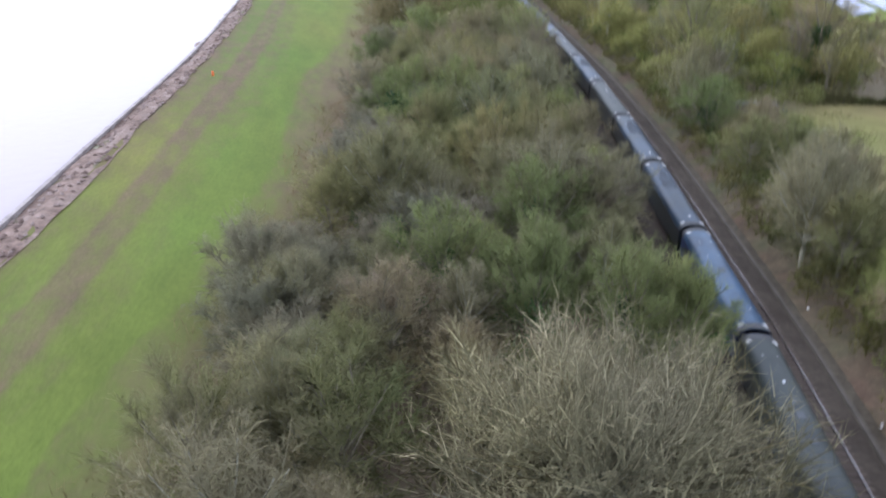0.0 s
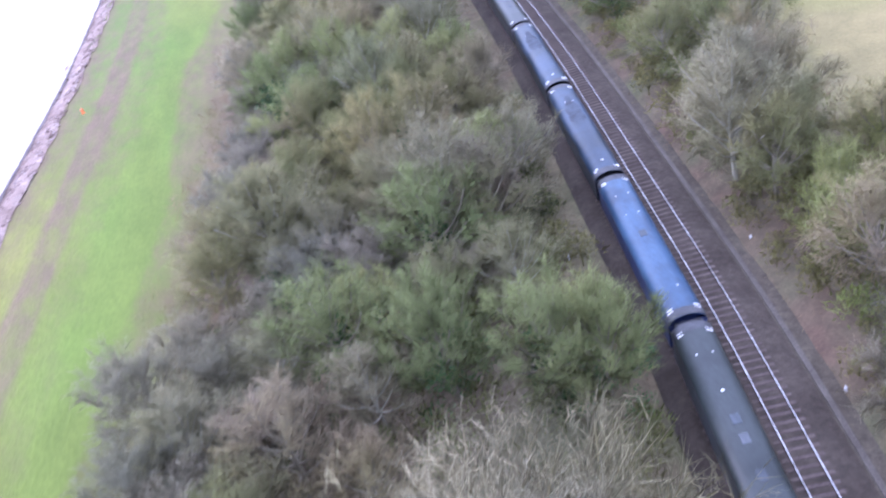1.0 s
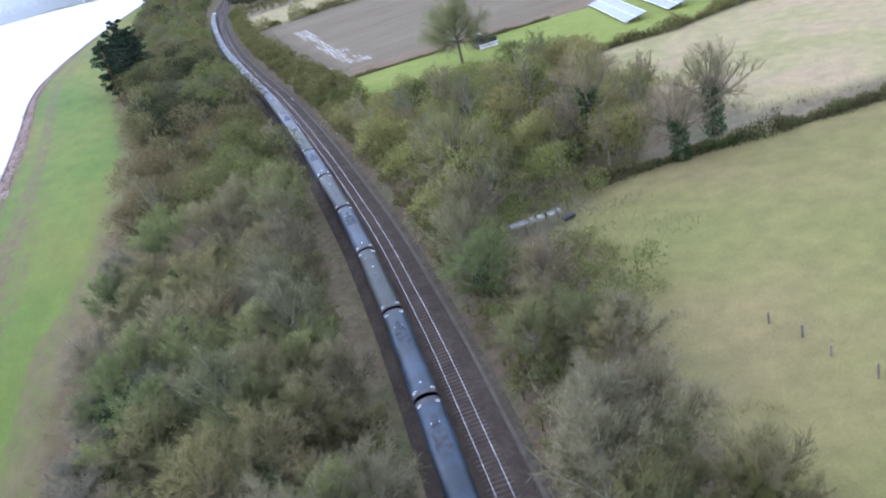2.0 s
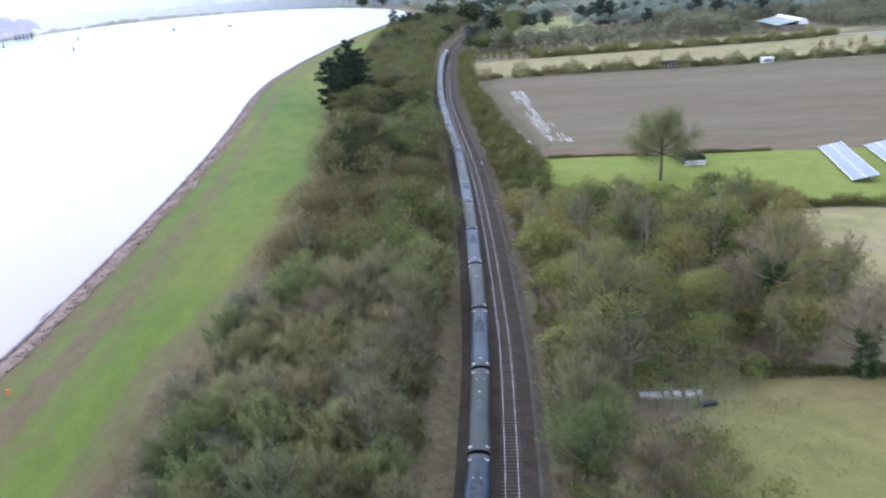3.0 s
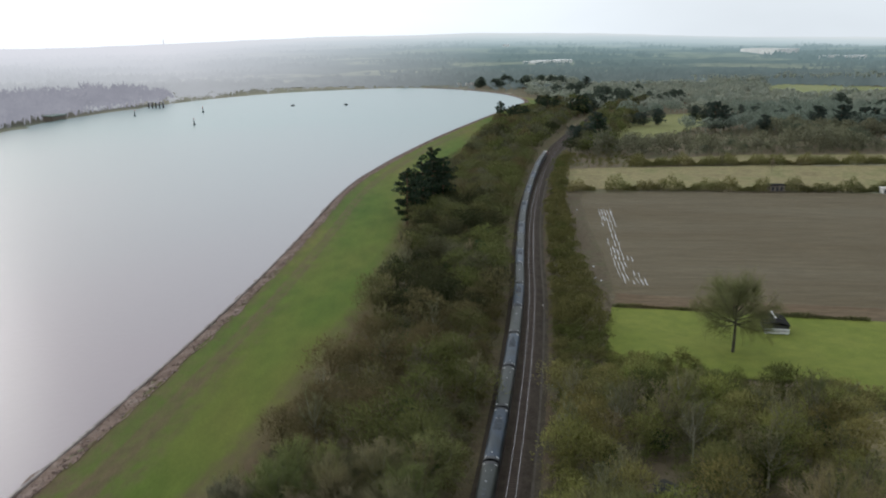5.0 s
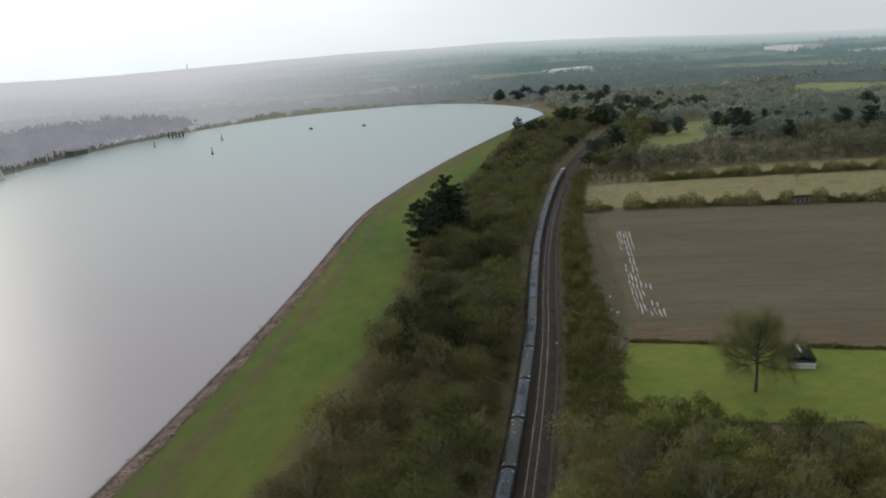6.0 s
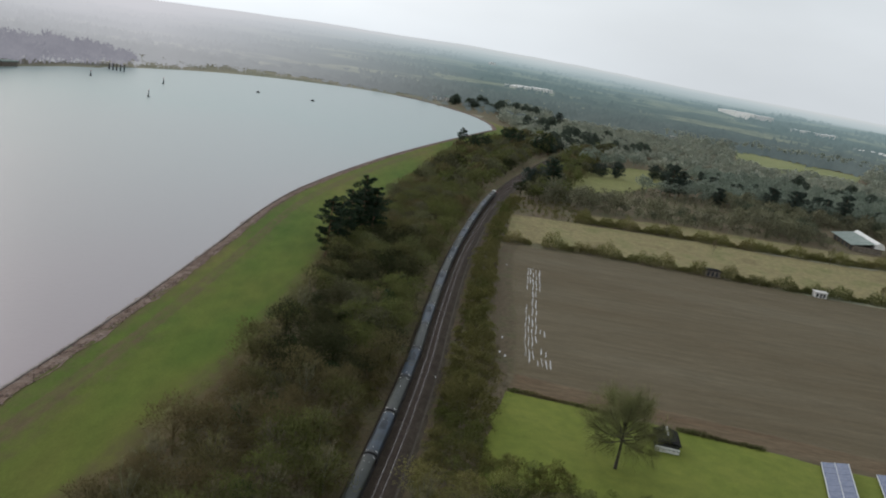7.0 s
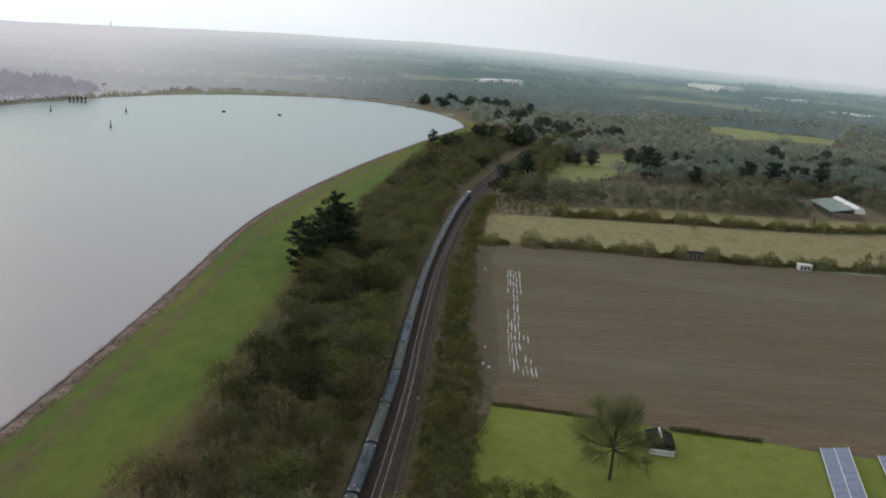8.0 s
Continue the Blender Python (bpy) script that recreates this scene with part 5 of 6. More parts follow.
# a spreading oak in the paddock, and one at the far hedge
stem, crown = bare_tree(93, 20.0, 11.4, 22, 19, 17, 0.045, 0.12, 0.34, 1.35, -0.3)
copies(tree_thing("oak_tree", "wide leafless oak standing alone in the grass", "tree", stem, crown, M["oak_bark"], M["oak_twig"]), np.array([(41.5, 20.0)]), (1.0, 1.0))
stem, crown = bare_tree(91, 11, 3.6, 10, 7, 10, 0.1, 0.6, 0.3)
copies(tree_thing("field_tree", "slender leafless tree in the hedge", "tree", stem, crown, M["bark"], M["twig"]), np.array([(100, 306), (120, 280), (190, 308), (186, 232), (194, 236), (203, 235), (212, 239), (224, 240), (233, 243)], float), (0.7, 1.0))

# dark pines
stem, crown = pine_tree(41, 25, 5.3, 72, 0.62)
copies(tree_thing("pine_tree", "tall dark green pine with spreading tufted boughs", "tree", stem, crown, M["pine_bark"], M["needles"], "dark pines"),
       np.array([(-31, 508), (-24, 524), (-18, 535), (-12, 520), (8, 590), (15, 604), (4, 612), (-20, 498), (0, 606), (36, 603), (30, 596), (42, 612), (37, 387), (41, 394)], float), (0.7, 0.9))
copies(tree_thing("pine_tree", "tall dark green pine at the edge of the grass bank", "tree", stem, crown, M["pine_bark"], M["needles"], "dark pines"),
       np.array([(-52.3, 141), (-50.5, 150), (-48.5, 160), (-46, 172), (-43, 181), (-47, 178)], float), (0.88, 1.08))
stem, crown = pine_tree(43, 13, 6.8, 24, 1.0)
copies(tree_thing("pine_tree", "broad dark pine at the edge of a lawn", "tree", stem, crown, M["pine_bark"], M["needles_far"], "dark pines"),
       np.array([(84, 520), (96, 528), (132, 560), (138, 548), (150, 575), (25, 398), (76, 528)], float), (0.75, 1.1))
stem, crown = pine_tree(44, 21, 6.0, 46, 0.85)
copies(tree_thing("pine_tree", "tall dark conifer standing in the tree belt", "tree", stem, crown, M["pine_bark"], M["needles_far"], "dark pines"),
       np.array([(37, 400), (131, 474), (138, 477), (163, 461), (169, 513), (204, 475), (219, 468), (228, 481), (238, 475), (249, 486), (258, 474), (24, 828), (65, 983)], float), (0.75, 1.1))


def broad_evergreen(seed):
    """A wide dark evergreen: a stout stem and overlapping clouds of leaves with an uneven top."""
    rng = np.random.default_rng(seed)
    stem_v, stem_f, _ = tubes(np.zeros((1, 3)), np.array([[0.3, 0.2, 11.0]]), np.zeros((1, 3)), [0.5], [0.15], 6, 3)
    clouds = []
    for k in range(11):
        a, r = k * 2.4, 4.6 * math.sqrt(k / 11)
        z = 12.0 - 0.55 * r ** 1.8 + rng.normal(0, 0.8)
        clouds.append(leaf_cloud(rng, (math.cos(a) * r, math.sin(a) * r, z * 0.85), (3.4, 3.4, 3.6), 110, 1.2))
    return (stem_v, stem_f), join(clouds)


stem, crown = broad_evergreen(82)
copies(tree_thing("evergreen_tree", "dark holly tree among the bare trees", "tree", stem, crown, M["bark"], M["ivy"], "evergreen trees of the wood"), np.array([(-45.5, -99.5), (-48, -102.5), (-36, -88), (-40.5, -85.5), (-35, -126), (-39, -73), (-34, -60), (-22, 72), (-21, 92)], float), (0.42, 0.62))
masses = [RNG.uniform((-110, 1045), (40, 1130), (26, 2)), RNG.uniform((20, 800), (62, 950), (16, 2)), RNG.uniform((272, 596), (330, 660), (12, 2))]
u_ = RNG.random((34, 2))
masses.append(np.stack([42 + 110 * u_[:, 0], 618 + 130 * u_[:, 0] + 130 * u_[:, 1]], 1))
stem, crown = broad_evergreen(81)
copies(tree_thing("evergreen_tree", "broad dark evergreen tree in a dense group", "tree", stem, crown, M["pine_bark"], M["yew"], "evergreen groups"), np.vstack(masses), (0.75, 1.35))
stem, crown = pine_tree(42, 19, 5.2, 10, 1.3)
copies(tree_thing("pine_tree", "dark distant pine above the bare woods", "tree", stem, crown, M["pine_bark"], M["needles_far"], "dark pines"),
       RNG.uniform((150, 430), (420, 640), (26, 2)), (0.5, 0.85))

RNG = np.random.default_rng(12)
# ---- woods farther off, too many to tell apart ----
def wood_kinds(spots, masses, seed):
    """The kind of each tree, 0 to 1: drifting slowly over the wood, with stands of one kind here and there."""
    k = np.array([0.42 + 0.75 * noise.noise(Vector((x * 0.055, y * 0.055, seed))) for x, y in spots]) + RNG.normal(0, 0.13, len(spots))
    for mx, my, r, kk in masses:
        k = np.where(np.hypot(spots[:, 0] - mx, spots[:, 1] - my) < r, kk + RNG.normal(0, 0.06, len(spots)), k)
    return np.clip(k, 0.0, 1.0)


# stands in the wood by the grass bank: x, y, radius, kind
DARK = [(-41, 100, 9), (-29, 116, 8), (-39, 52, 9), (-27, 53, 7), (-15, 60, 6), (-40, 119, 8), (-31, 161, 10), (-34, 33, 7), (-40, -44, 6), (-20, 128, 7), (-32, 44, 9), (-18, 38, 7), (-32, 68, 8), (-45, 55, 6)]
OLIVE = [(-24, -2, 7), (-21, 57, 6), (-24, -30, 7), (-22, 74, 7), (-22, 95, 8), (-38, 145, 8)]
RUSSET = [(-42, 11, 8), (-31, 6, 7), (-22, 28, 8), (-14, 42, 7), (-42, -12, 6), (-43, -36, 6), (-17, 10, 7), (-34, -12, 9), (-36, -27, 8), (-29, 15, 6)]
LEFT_STANDS = [(*m, 0.95) for m in DARK] + [(*m, 0.45) for m in OLIVE] + [(*m, 0.09) for m in RUSSET]
# three dark stands near y -12 put the hedge's shade into the twig colour
RIGHT_STANDS = [(24, -12, 7, 0.86), (36, -14, 7, 0.9), (46, -12, 6, 0.88), (12, -18, 6, 0.8), (22, -44, 6, 0.84), (30, -58, 6, 0.2), (44, -30, 7, 0.12), (8, -52, 6, 0.3), (6, -66, 5, 0.75)]


def woodland(name, label, spots, protos, mat, scale, squash=1.0, masses=(), seed=0.0):
    """One mesh of many trees made from a few kinds."""
    V, F, Nn, n = [], [], [], 0
    z = ground_z(spots[:, 0], spots[:, 1]) - 0.2
    for i, (x, y) in enumerate(spots):
        v_, f_, n_ = protos[i % len(protos)]
        a, s = RNG.uniform(0, 6.283), RNG.uniform(*scale)
        c, w = math.cos(a) * s, math.sin(a) * s
        V.append(np.stack([v_[:, 0] * c - v_[:, 1] * w + x, v_[:, 0] * w + v_[:, 1] * c + y, v_[:, 2] * s * squash * RNG.uniform(0.85, 1.15) + z[i]], 1))
        F.append(f_ + n)
        c, w = math.cos(a), math.sin(a)
        Nn.append(np.stack([n_[:, 0] * c - n_[:, 1] * w, n_[:, 0] * w + n_[:, 1] * c, n_[:, 2]], 1))
        n += len(v_)
    me = mesh_of(name, np.vstack(V), np.vstack(F), mat, True)
    me.normals_split_custom_set_from_vertices(np.vstack(Nn).astype(np.float32))
    kind = me.attributes.new("kind", "FLOAT", "POINT")
    kind.data.foreach_set("value", np.repeat(wood_kinds(spots, masses, seed), [len(v_) for v_ in V]).astype(np.float32))
    tagged(new(name, me), label, "wood", kind="stuff")


mid = []
for i in range(4):
    mid.append(round_tree(110 + i, (11.0, 12.5, 9.0, 11.5)[i], (5.6, 5.0, 5.8, 6.2)[i], 14, 1250, 0.66, 0.28))
far = []
for i in range(3):
    far.append(round_tree(130 + i, (16, 14, 17)[i], (7.6, 7.0, 6.6)[i], 13, 280, 1.6, 0.56))
haze = [round_tree(140 + i, 12.5, 6.4, 8, 120, 2.2, 0.66) for i in range(3)]
# taller bare trees whose stems and limbs show above the mass of the wood
standing = []
for i, (lab, bk, tw) in enumerate([("tall leafless tree with pale stem above the thicket", M["bark_pale"], M["twig_willow"]), ("tall leafless brown tree above the thicket", M["bark"], M["twig"])]):
    stem, crown = bare_tree(240 + i, 13.0 + i, 5.0, 12, 7, 7, 0.1, 0.5, 0.25, 1.3, 0.2)
    standing.append(tree_thing("bare_tree", lab, "tree", stem, crown, bk, tw, "tall trees of the wood"))
tall = thin(np.vstack([scattered(-10, 62, -80, -8, 9.0, right_wood), scattered(-60, 0, -45, 90, 13.0, lambda x, y: left_wood(x, y, 4.0))]), [m[:2] for m in DARK], 8.0)
for i in range(2):
    copies(standing[i], tall[i::2], (0.72, 1.05))
woodland("left_woodland", "leafless wood of russet, olive and dark trees by the grass bank", scattered(-80, 10, -45, 330, 6.2, lambda x, y: left_wood(x, y, 2.5)), mid, M["twig_mid"], (0.45, 1.2), 1.0, LEFT_STANDS)
open_spots = lambda p, s: p[np.array([noise.noise(Vector((x * 0.11, y * 0.11, s))) for x, y in p]) > -0.22]
woodland("right_woodland", "leafless wood between railway and meadows", open_spots(scattered(-10, 70, -84, -3, 5.4, right_wood), 2.0), mid, M["twig_sallow"], (0.5, 1.1), 1.0, RIGHT_STANDS, 4.0)
woodland("lineside_scrub", "leafless scrub and small trees beside the railway", scattered(-5, 30, 8, 330, 3.6, right_scrub), [round_tree(160 + i, 11, 5.4, 11, 420, 1.1, 0.27) for i in range(3)], M["twig_scrub"], (0.25, 0.68))


low = [round_tree(150 + i, 10, 5.6, 10, 250, 1.35, 0.27) for i in range(3)]
woodland("understorey", "low leafless thicket under the bare trees", scattered(-110, 10, -262, 330, 4.3, lambda x, y: left_wood(x, y, 2.0)), low, M["twig_mid"], (0.2, 0.44), 1.0, LEFT_STANDS)
woodland("understorey", "low leafless thicket under the bare trees", scattered(-50, 70, -262, 10, 4.3, right_wood), low, M["twig_sallow"], (0.2, 0.44), 1.0, RIGHT_STANDS, 4.0)


woodland("meadow_corner_scrub", "olive and grey scrub in the corner of the meadow", scattered(2, 20, -116, -96, 2.7, lambda x, y: (x > 2) & (x < 15.5 + 0.12 * (y + 96) + 2.0 * np.sin(y * 0.9))), low, M["twig_sallow"], (0.2, 0.42), 1.0, [(9, -105, 20, 0.64)])
woodland("meadow_corner_scrub", "olive and grey scrub behind the shelter", scattered(4, 24, -85.5, -79, 2.7, lambda x, y: x > 4), low, M["twig_sallow"], (0.2, 0.4), 1.0, [(14, -82, 20, 0.62)])


def far_left(x, y):
    return (x > bank_edge(y) + 1.5) & (x < track_x(y) - 8) | ((x > track_x(y) + 12) & (x < track_x(y) + 40) & (y > 345))


woodland("far_lineside_wood", "leafless wood along the railway's bend", scattered(-70, 140, 330, 720, 7.6, far_left), far, M["twig_mid"], (0.5, 0.95))


def belt(x, y):
    glade_in = (x > 44) & (x < 172) & (y > 404 + 1.1 * (x - 44)) & (y < 535 + 1.35 * (x - 50))
    return (y > 331 + 0.14 * x) & (x > track_x(np.minimum(y, 840)) + 30) & ~((y > 405) & glade_in) & ~((x > 212) & (x < 268) & (y > 345) & (y < 440))


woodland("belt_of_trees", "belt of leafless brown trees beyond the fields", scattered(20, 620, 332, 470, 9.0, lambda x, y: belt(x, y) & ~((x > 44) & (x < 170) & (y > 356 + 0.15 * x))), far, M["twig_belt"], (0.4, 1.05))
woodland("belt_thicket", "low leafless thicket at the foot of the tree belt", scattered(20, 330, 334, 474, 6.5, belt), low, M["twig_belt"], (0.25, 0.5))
woodland("belt_of_trees", "belt of leafless trees beyond the fields, greyed by painted haze", scattered(20, 620, 470, 640, 10.2, belt), far, M["twig_far"], (0.5, 1.15))
woodland("distant_wood", "distant leafless woodland, pale with painted haze", scattered(-40, 900, 640, 1250, 17.5, lambda x, y: (x > track_x(np.minimum(y, 840)) - 120) & ~((x > 270 + 0.24 * (y - 849)) & (x < 407 + 0.44 * (y - 824)) & (y > 815) & (y < 1145)) & ~((x > 60) & (x < 245) & (y > 1030)) & (shore_distance(x, y) > 32)),
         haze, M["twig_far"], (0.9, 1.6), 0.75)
# these trees glow: their mist is painted in by the far-wood material
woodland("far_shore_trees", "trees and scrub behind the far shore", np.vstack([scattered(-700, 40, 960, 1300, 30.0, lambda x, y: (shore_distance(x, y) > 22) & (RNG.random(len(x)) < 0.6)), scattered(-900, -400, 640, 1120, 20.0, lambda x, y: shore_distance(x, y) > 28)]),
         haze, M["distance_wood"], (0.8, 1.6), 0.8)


woodland("far_shore_wood", "tall bare wood behind the far shore, glowing with painted mauve-grey haze", scattered(-640, -400, 300, 770, 11.0, lambda x, y: (shore_distance(x, y) > 24) & (shore_distance(x, y) < 140)), haze, M["shore_wood"], (1.2, 2.2))


# ---- clumps of wood on the misty hills ----
def misty_clumps():
    X, Y, Z = HILLS
    i, j = RNG.integers(0, X.shape[0], 5200), (RNG.random(5200) ** 1.5 * 84).astype(int)
    x, y, z = X[i, j], Y[i, j], Z[i, j]
    ok = np.array([noise.noise(Vector((a * 0.0035, b * 0.0035, 9.0))) + (0.3 if a * a + b * b < 1500 ** 2 and a > 0 else 0) for a, b in zip(x, y)]) > 0.07
    c = np.stack([x, y, z], 1)[ok]
    n = len(c)
    p = np.repeat(c, 14, 0) + RNG.normal(0, 1, (n * 14, 3)) * [26, 26, 0]
    d = unit(RNG, n * 14) + np.array([0, 0, 0.9])
    d /= np.linalg.norm(d, axis=1)[:, None]
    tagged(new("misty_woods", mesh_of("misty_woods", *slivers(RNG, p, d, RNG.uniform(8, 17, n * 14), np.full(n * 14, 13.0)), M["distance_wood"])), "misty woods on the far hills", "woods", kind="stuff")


misty_clumps()


woodland("lineside_bushes", "low leafless bushes crowding the railway", np.vstack([scattered(-60, 10, -212, 60, 2.6, lambda x, y: ((x > track_x(y) - 9.0) & (x < track_x(y) - 4.3) & ~trodden(x, y)) | ((x > track_x(y) + 8.9) & (x < track_x(y) + 14))), scattered(-5, 30, 0, 335, 2.9, lambda x, y: (x > track_x(y) + 9.2) & (x < np.interp(y, RIGHT_Y, RIGHT_X) + 3.0)), scattered(10, 60, 296, 345, 5.0, lambda x, y: x > track_x(y) + 11)]),
         [round_tree(170 + i, 11, 5.2, 9, 230, 1.4, 0.28) for i in range(3)], M["twig_scrub"], (0.17, 0.4))


# ---- undergrowth ----
def undergrowth(name, label, spots, blades, height, width, mat, category):
    n = len(spots)
    z = ground_z(spots[:, 0], spots[:, 1])
    base = np.repeat(np.column_stack([spots, z - 0.1]), blades, 0) + RNG.normal(0, 0.45, (n * blades, 3)) * [1, 1, 0]
    d = unit(RNG, n * blades) * 0.8 + np.array([0, 0, 0.75])
    d[:, 2] = np.abs(d[:, 2])
    d /= np.linalg.norm(d, axis=1)[:, None]
    tagged(new(name, mesh_of(name, *slivers(RNG, base, d, RNG.uniform(0.4, 1.0, n * blades) * height, np.full(n * blades, width)), mat)), label, category, kind="stuff")


undergrowth("undergrowth", "tangled brown brambles under bare trees", scattered(-95, 0, -210, 60, 1.3, left_wood), 5, 1.9, 0.1, M["brush"], "undergrowth")
undergrowth("undergrowth", "tangled brown brambles under bare trees", scattered(-35, 70, -215, 5, 1.4, right_wood), 5, 1.9, 0.1, M["brush"], "undergrowth")
undergrowth("undergrowth", "brown scrub on the railway side", scattered(-30, 40, 30, 330, 2.0, lambda x, y: right_wood(x, y) | left_wood(x, y)), 5, 2.0, 0.25, M["brush"], "undergrowth")
undergrowth("rough_grass", "dead grass and brambles along the railway", scattered(-45, 5, -215, 60, 0.9, lambda x, y: ((x > track_x(y) - 9.5) & (x < track_x(y) - 3.0) & ~trodden(x, y, 5.1)) | ((x > track_x(y) + 8.3) & (x < track_x(y) + 13))), 5, 1.1, 0.08, M["reed"], "rough grass")
undergrowth("rough_grass", "brown scrub where the grass bank meets the wood", scattered(-100, -30, -215, 330, 1.3, lambda x, y: (x > bank_edge(y) - 2.2 + 1.6 * np.sin(y * 0.3)) & (x < bank_edge(y) + 4.5)), 9, 1.6, 0.08, M["bracken"], "scrub")


def meadow_fringe(x, y):
    e = np.interp(y, RIGHT_Y, RIGHT_X)
    return ((x > e - 3.5) & (x < e + 6 + 3 * np.sin(y * 0.35)) & (y > -215) & (y < -90)) | ((np.abs(y + 88 - 0.1 * (x - 14)) < 4 + 1.5 * np.sin(x * 0.6)) & (x > 2) & (x < 26) & (np.hypot(x - 11.5, y + 87) > 5.6))


undergrowth("scrub", "brown and olive scrub at the meadow's edge", scattered(-5, 40, -215, -88, 1.2, meadow_fringe), 6, 2.2, 0.1, M["twig"], "scrub")


undergrowth("rough_grass", "brown bracken and dead stalks at the meadow corner", scattered(8, 34, -104, -79, 1.3, lambda x, y: (np.hypot((x - 10.5) * 0.7, y + 87.5) > 2.8) & (y + 0.9 * (x - 12) < -82 + 6 * np.sin(x * 0.7 + y * 0.4)) & (x < 27)), 5, 1.3, 0.1, M["bracken"], "rough grass")


def fringe(name, label, line, mat, width=1.0, tall=0.9, density=2.2):
    """Ragged dead grass and stalks along the edge of a field."""
    p = np.array(line, float)
    spots = []
    for a, b in zip(p[:-1], p[1:]):
        n = max(2, int(np.linalg.norm(b - a) * density))
        u = RNG.random(n)[:, None]
        spots.append(a + (b - a) * u + RNG.normal(0, width, (n, 2)))
    undergrowth(name, label, np.vstack(spots), 5, tall, 0.1, mat, "rough grass")


fringe("field_edge_grass", "ragged dead grass along the pasture's edge", [(180, -102), (92, -86), (60, -77), (54, -55), (52, -40), (58, -22), (66, -13)], M["bracken"], 1.4, 1.2, 3.0)
fringe("field_edge_grass", "ragged dead grass along the meadow's edge", [(40, -230), (12, -170), (2, -148), (4, -135), (7, -122), (10, -107), (13, -92), (24, -80), (46, -82), (90, -92)], M["bracken"], 0.8, 0.8)
fringe("field_edge_grass", "ragged grass along the paddock's edge", [(17.5, 50.5), (14, 33), (12, 2), (30, 6), (58, 4), (66, -6.5), (84, -9.5)], M["brush"], 1.0, 1.0)
fringe("field_edge_grass", "ragged grass at the ploughed field's edge", [(17.5, 52), (19, 64), (19.5, 100), (17.5, 150), (17, 200), (19, 217)], M["brush"], 0.9, 0.7, 1.6)


# ---- hedges ----
def hedge(label, line, width, height, density, mat=None, leaf=0.3):
    p = curve_through(line, 1.0)
    n = int(len(p) * density)
    i = RNG.integers(0, len(p), n)
    lump = 0.7 + 0.5 * np.sin(i * 0.37) * np.sin(i * 0.11 + 1.0) + 0.12 * np.sin(i * 1.3)
    a = RNG.uniform(0, np.pi, n)
    r = RNG.uniform(0.3, 1.0, n)
    nr = normals_right(p)[i]
    xy = p[i] + nr * (np.cos(a) * r * width * 0.5 * lump)[:, None] + RNG.normal(0, 0.4, (n, 2))
    z = np.sin(a) * r * height * lump
    d = unit(RNG, n) + np.array([0, 0, 0.5])
    d /= np.linalg.norm(d, axis=1)[:, None]
    v_, f_ = slivers(RNG, np.column_stack([xy, z]), d, RNG.uniform(0.5, 1.2, n) * leaf * 2.2, np.full(n, leaf))
    tagged(new("hedge", mesh_of("hedge", v_, f_, mat or M["hedge"])), label, "hedge", group="field hedges")


hedge("overgrown olive hedge along the ploughed field", [(30, 226), (60, 228), (90, 227), (104, 227)], 7, 7, 168, None, 0.34)
hedge("overgrown olive hedge along the ploughed field", [(112, 228), (140, 227), (200, 230), (250, 237)], 7, 6, 168, None, 0.34)
hedge("low hedge bush at the field corner", [(12, 222), (17, 224), (24, 226)], 5, 5, 144, None, 0.34)
hedge("ragged hedge between two strips of dry grass", [(50, 304), (90, 309), (150, 312), (204, 318), (245, 332)], 9, 6.5, 190, None, 0.36)
hedge("short hedge between paddock and wood", [(57, -4), (66, -8), (74, -9), (84, -12), (110, -10), (150, -20)], 4, 3.6, 170, None, 0.28)
hedge("thin dark hedge beside the meadow", [(23, -81), (40, -83.5), (54, -86.5), (92, -93), (170, -107)], 3.2, 2.4, 200, M["brush"], 0.25)
hedge("low dark hedge between paddock and field", [(60, 46.5), (70, 45.5), (80, 44.5)], 1.6, 1.1, 120, M["brush"], 0.22)
hedge("low dark hedge between paddock and field", [(18, 51.5), (26, 51), (35, 50), (46, 48.5)], 1.4, 0.9, 90, M["brush"], 0.22)

# ---- railway furniture ----
railway_track(T2, "clear railway track with shiny rails and pale sleepers", True)
railway_track(T1, "railway track under the train", False)


def marker_post(h):
    t = thing("marker_post", "short white lineside marker post", "post", group="lineside posts")
    part("post", box(bmesh.new(), -0.06, 0.06, -0.06, 0.06, 0, h, 0.02), M["white_paint"], t)
    part("plate", box(bmesh.new(), -0.14, 0.14, -0.1, -0.06, h - 0.28, h, 0.01), M["white_paint"], t)
    return t


posts = np.array([(0.1, -1.2), (-8.2, -131.6), (-12.8, -150.6), (-16.2, -167.5), (-1.3, 52.0), (-26.5, -145.0)])
copies(marker_post(0.75), posts, (1.0, 1.0), 0.1)


def wooden_post():
    t = thing("fence_post", "grey wooden fence post in the grass", "fence post", group="meadow fence posts")
    part("post", box(bmesh.new(), -0.1, 0.1, -0.1, 0.1, 0, 1.5, 0.02), M["timber"], t)
    return t


copies(wooden_post(), np.array([(26, -81.5), (30, -82), (34.5, -82.5), (39, -83), (48, -84.5), (54, -85.5), (18, -136), (18.2, -132), (17.5, -128), (18.5, -141)], float), (0.9, 1.1), 0.05)


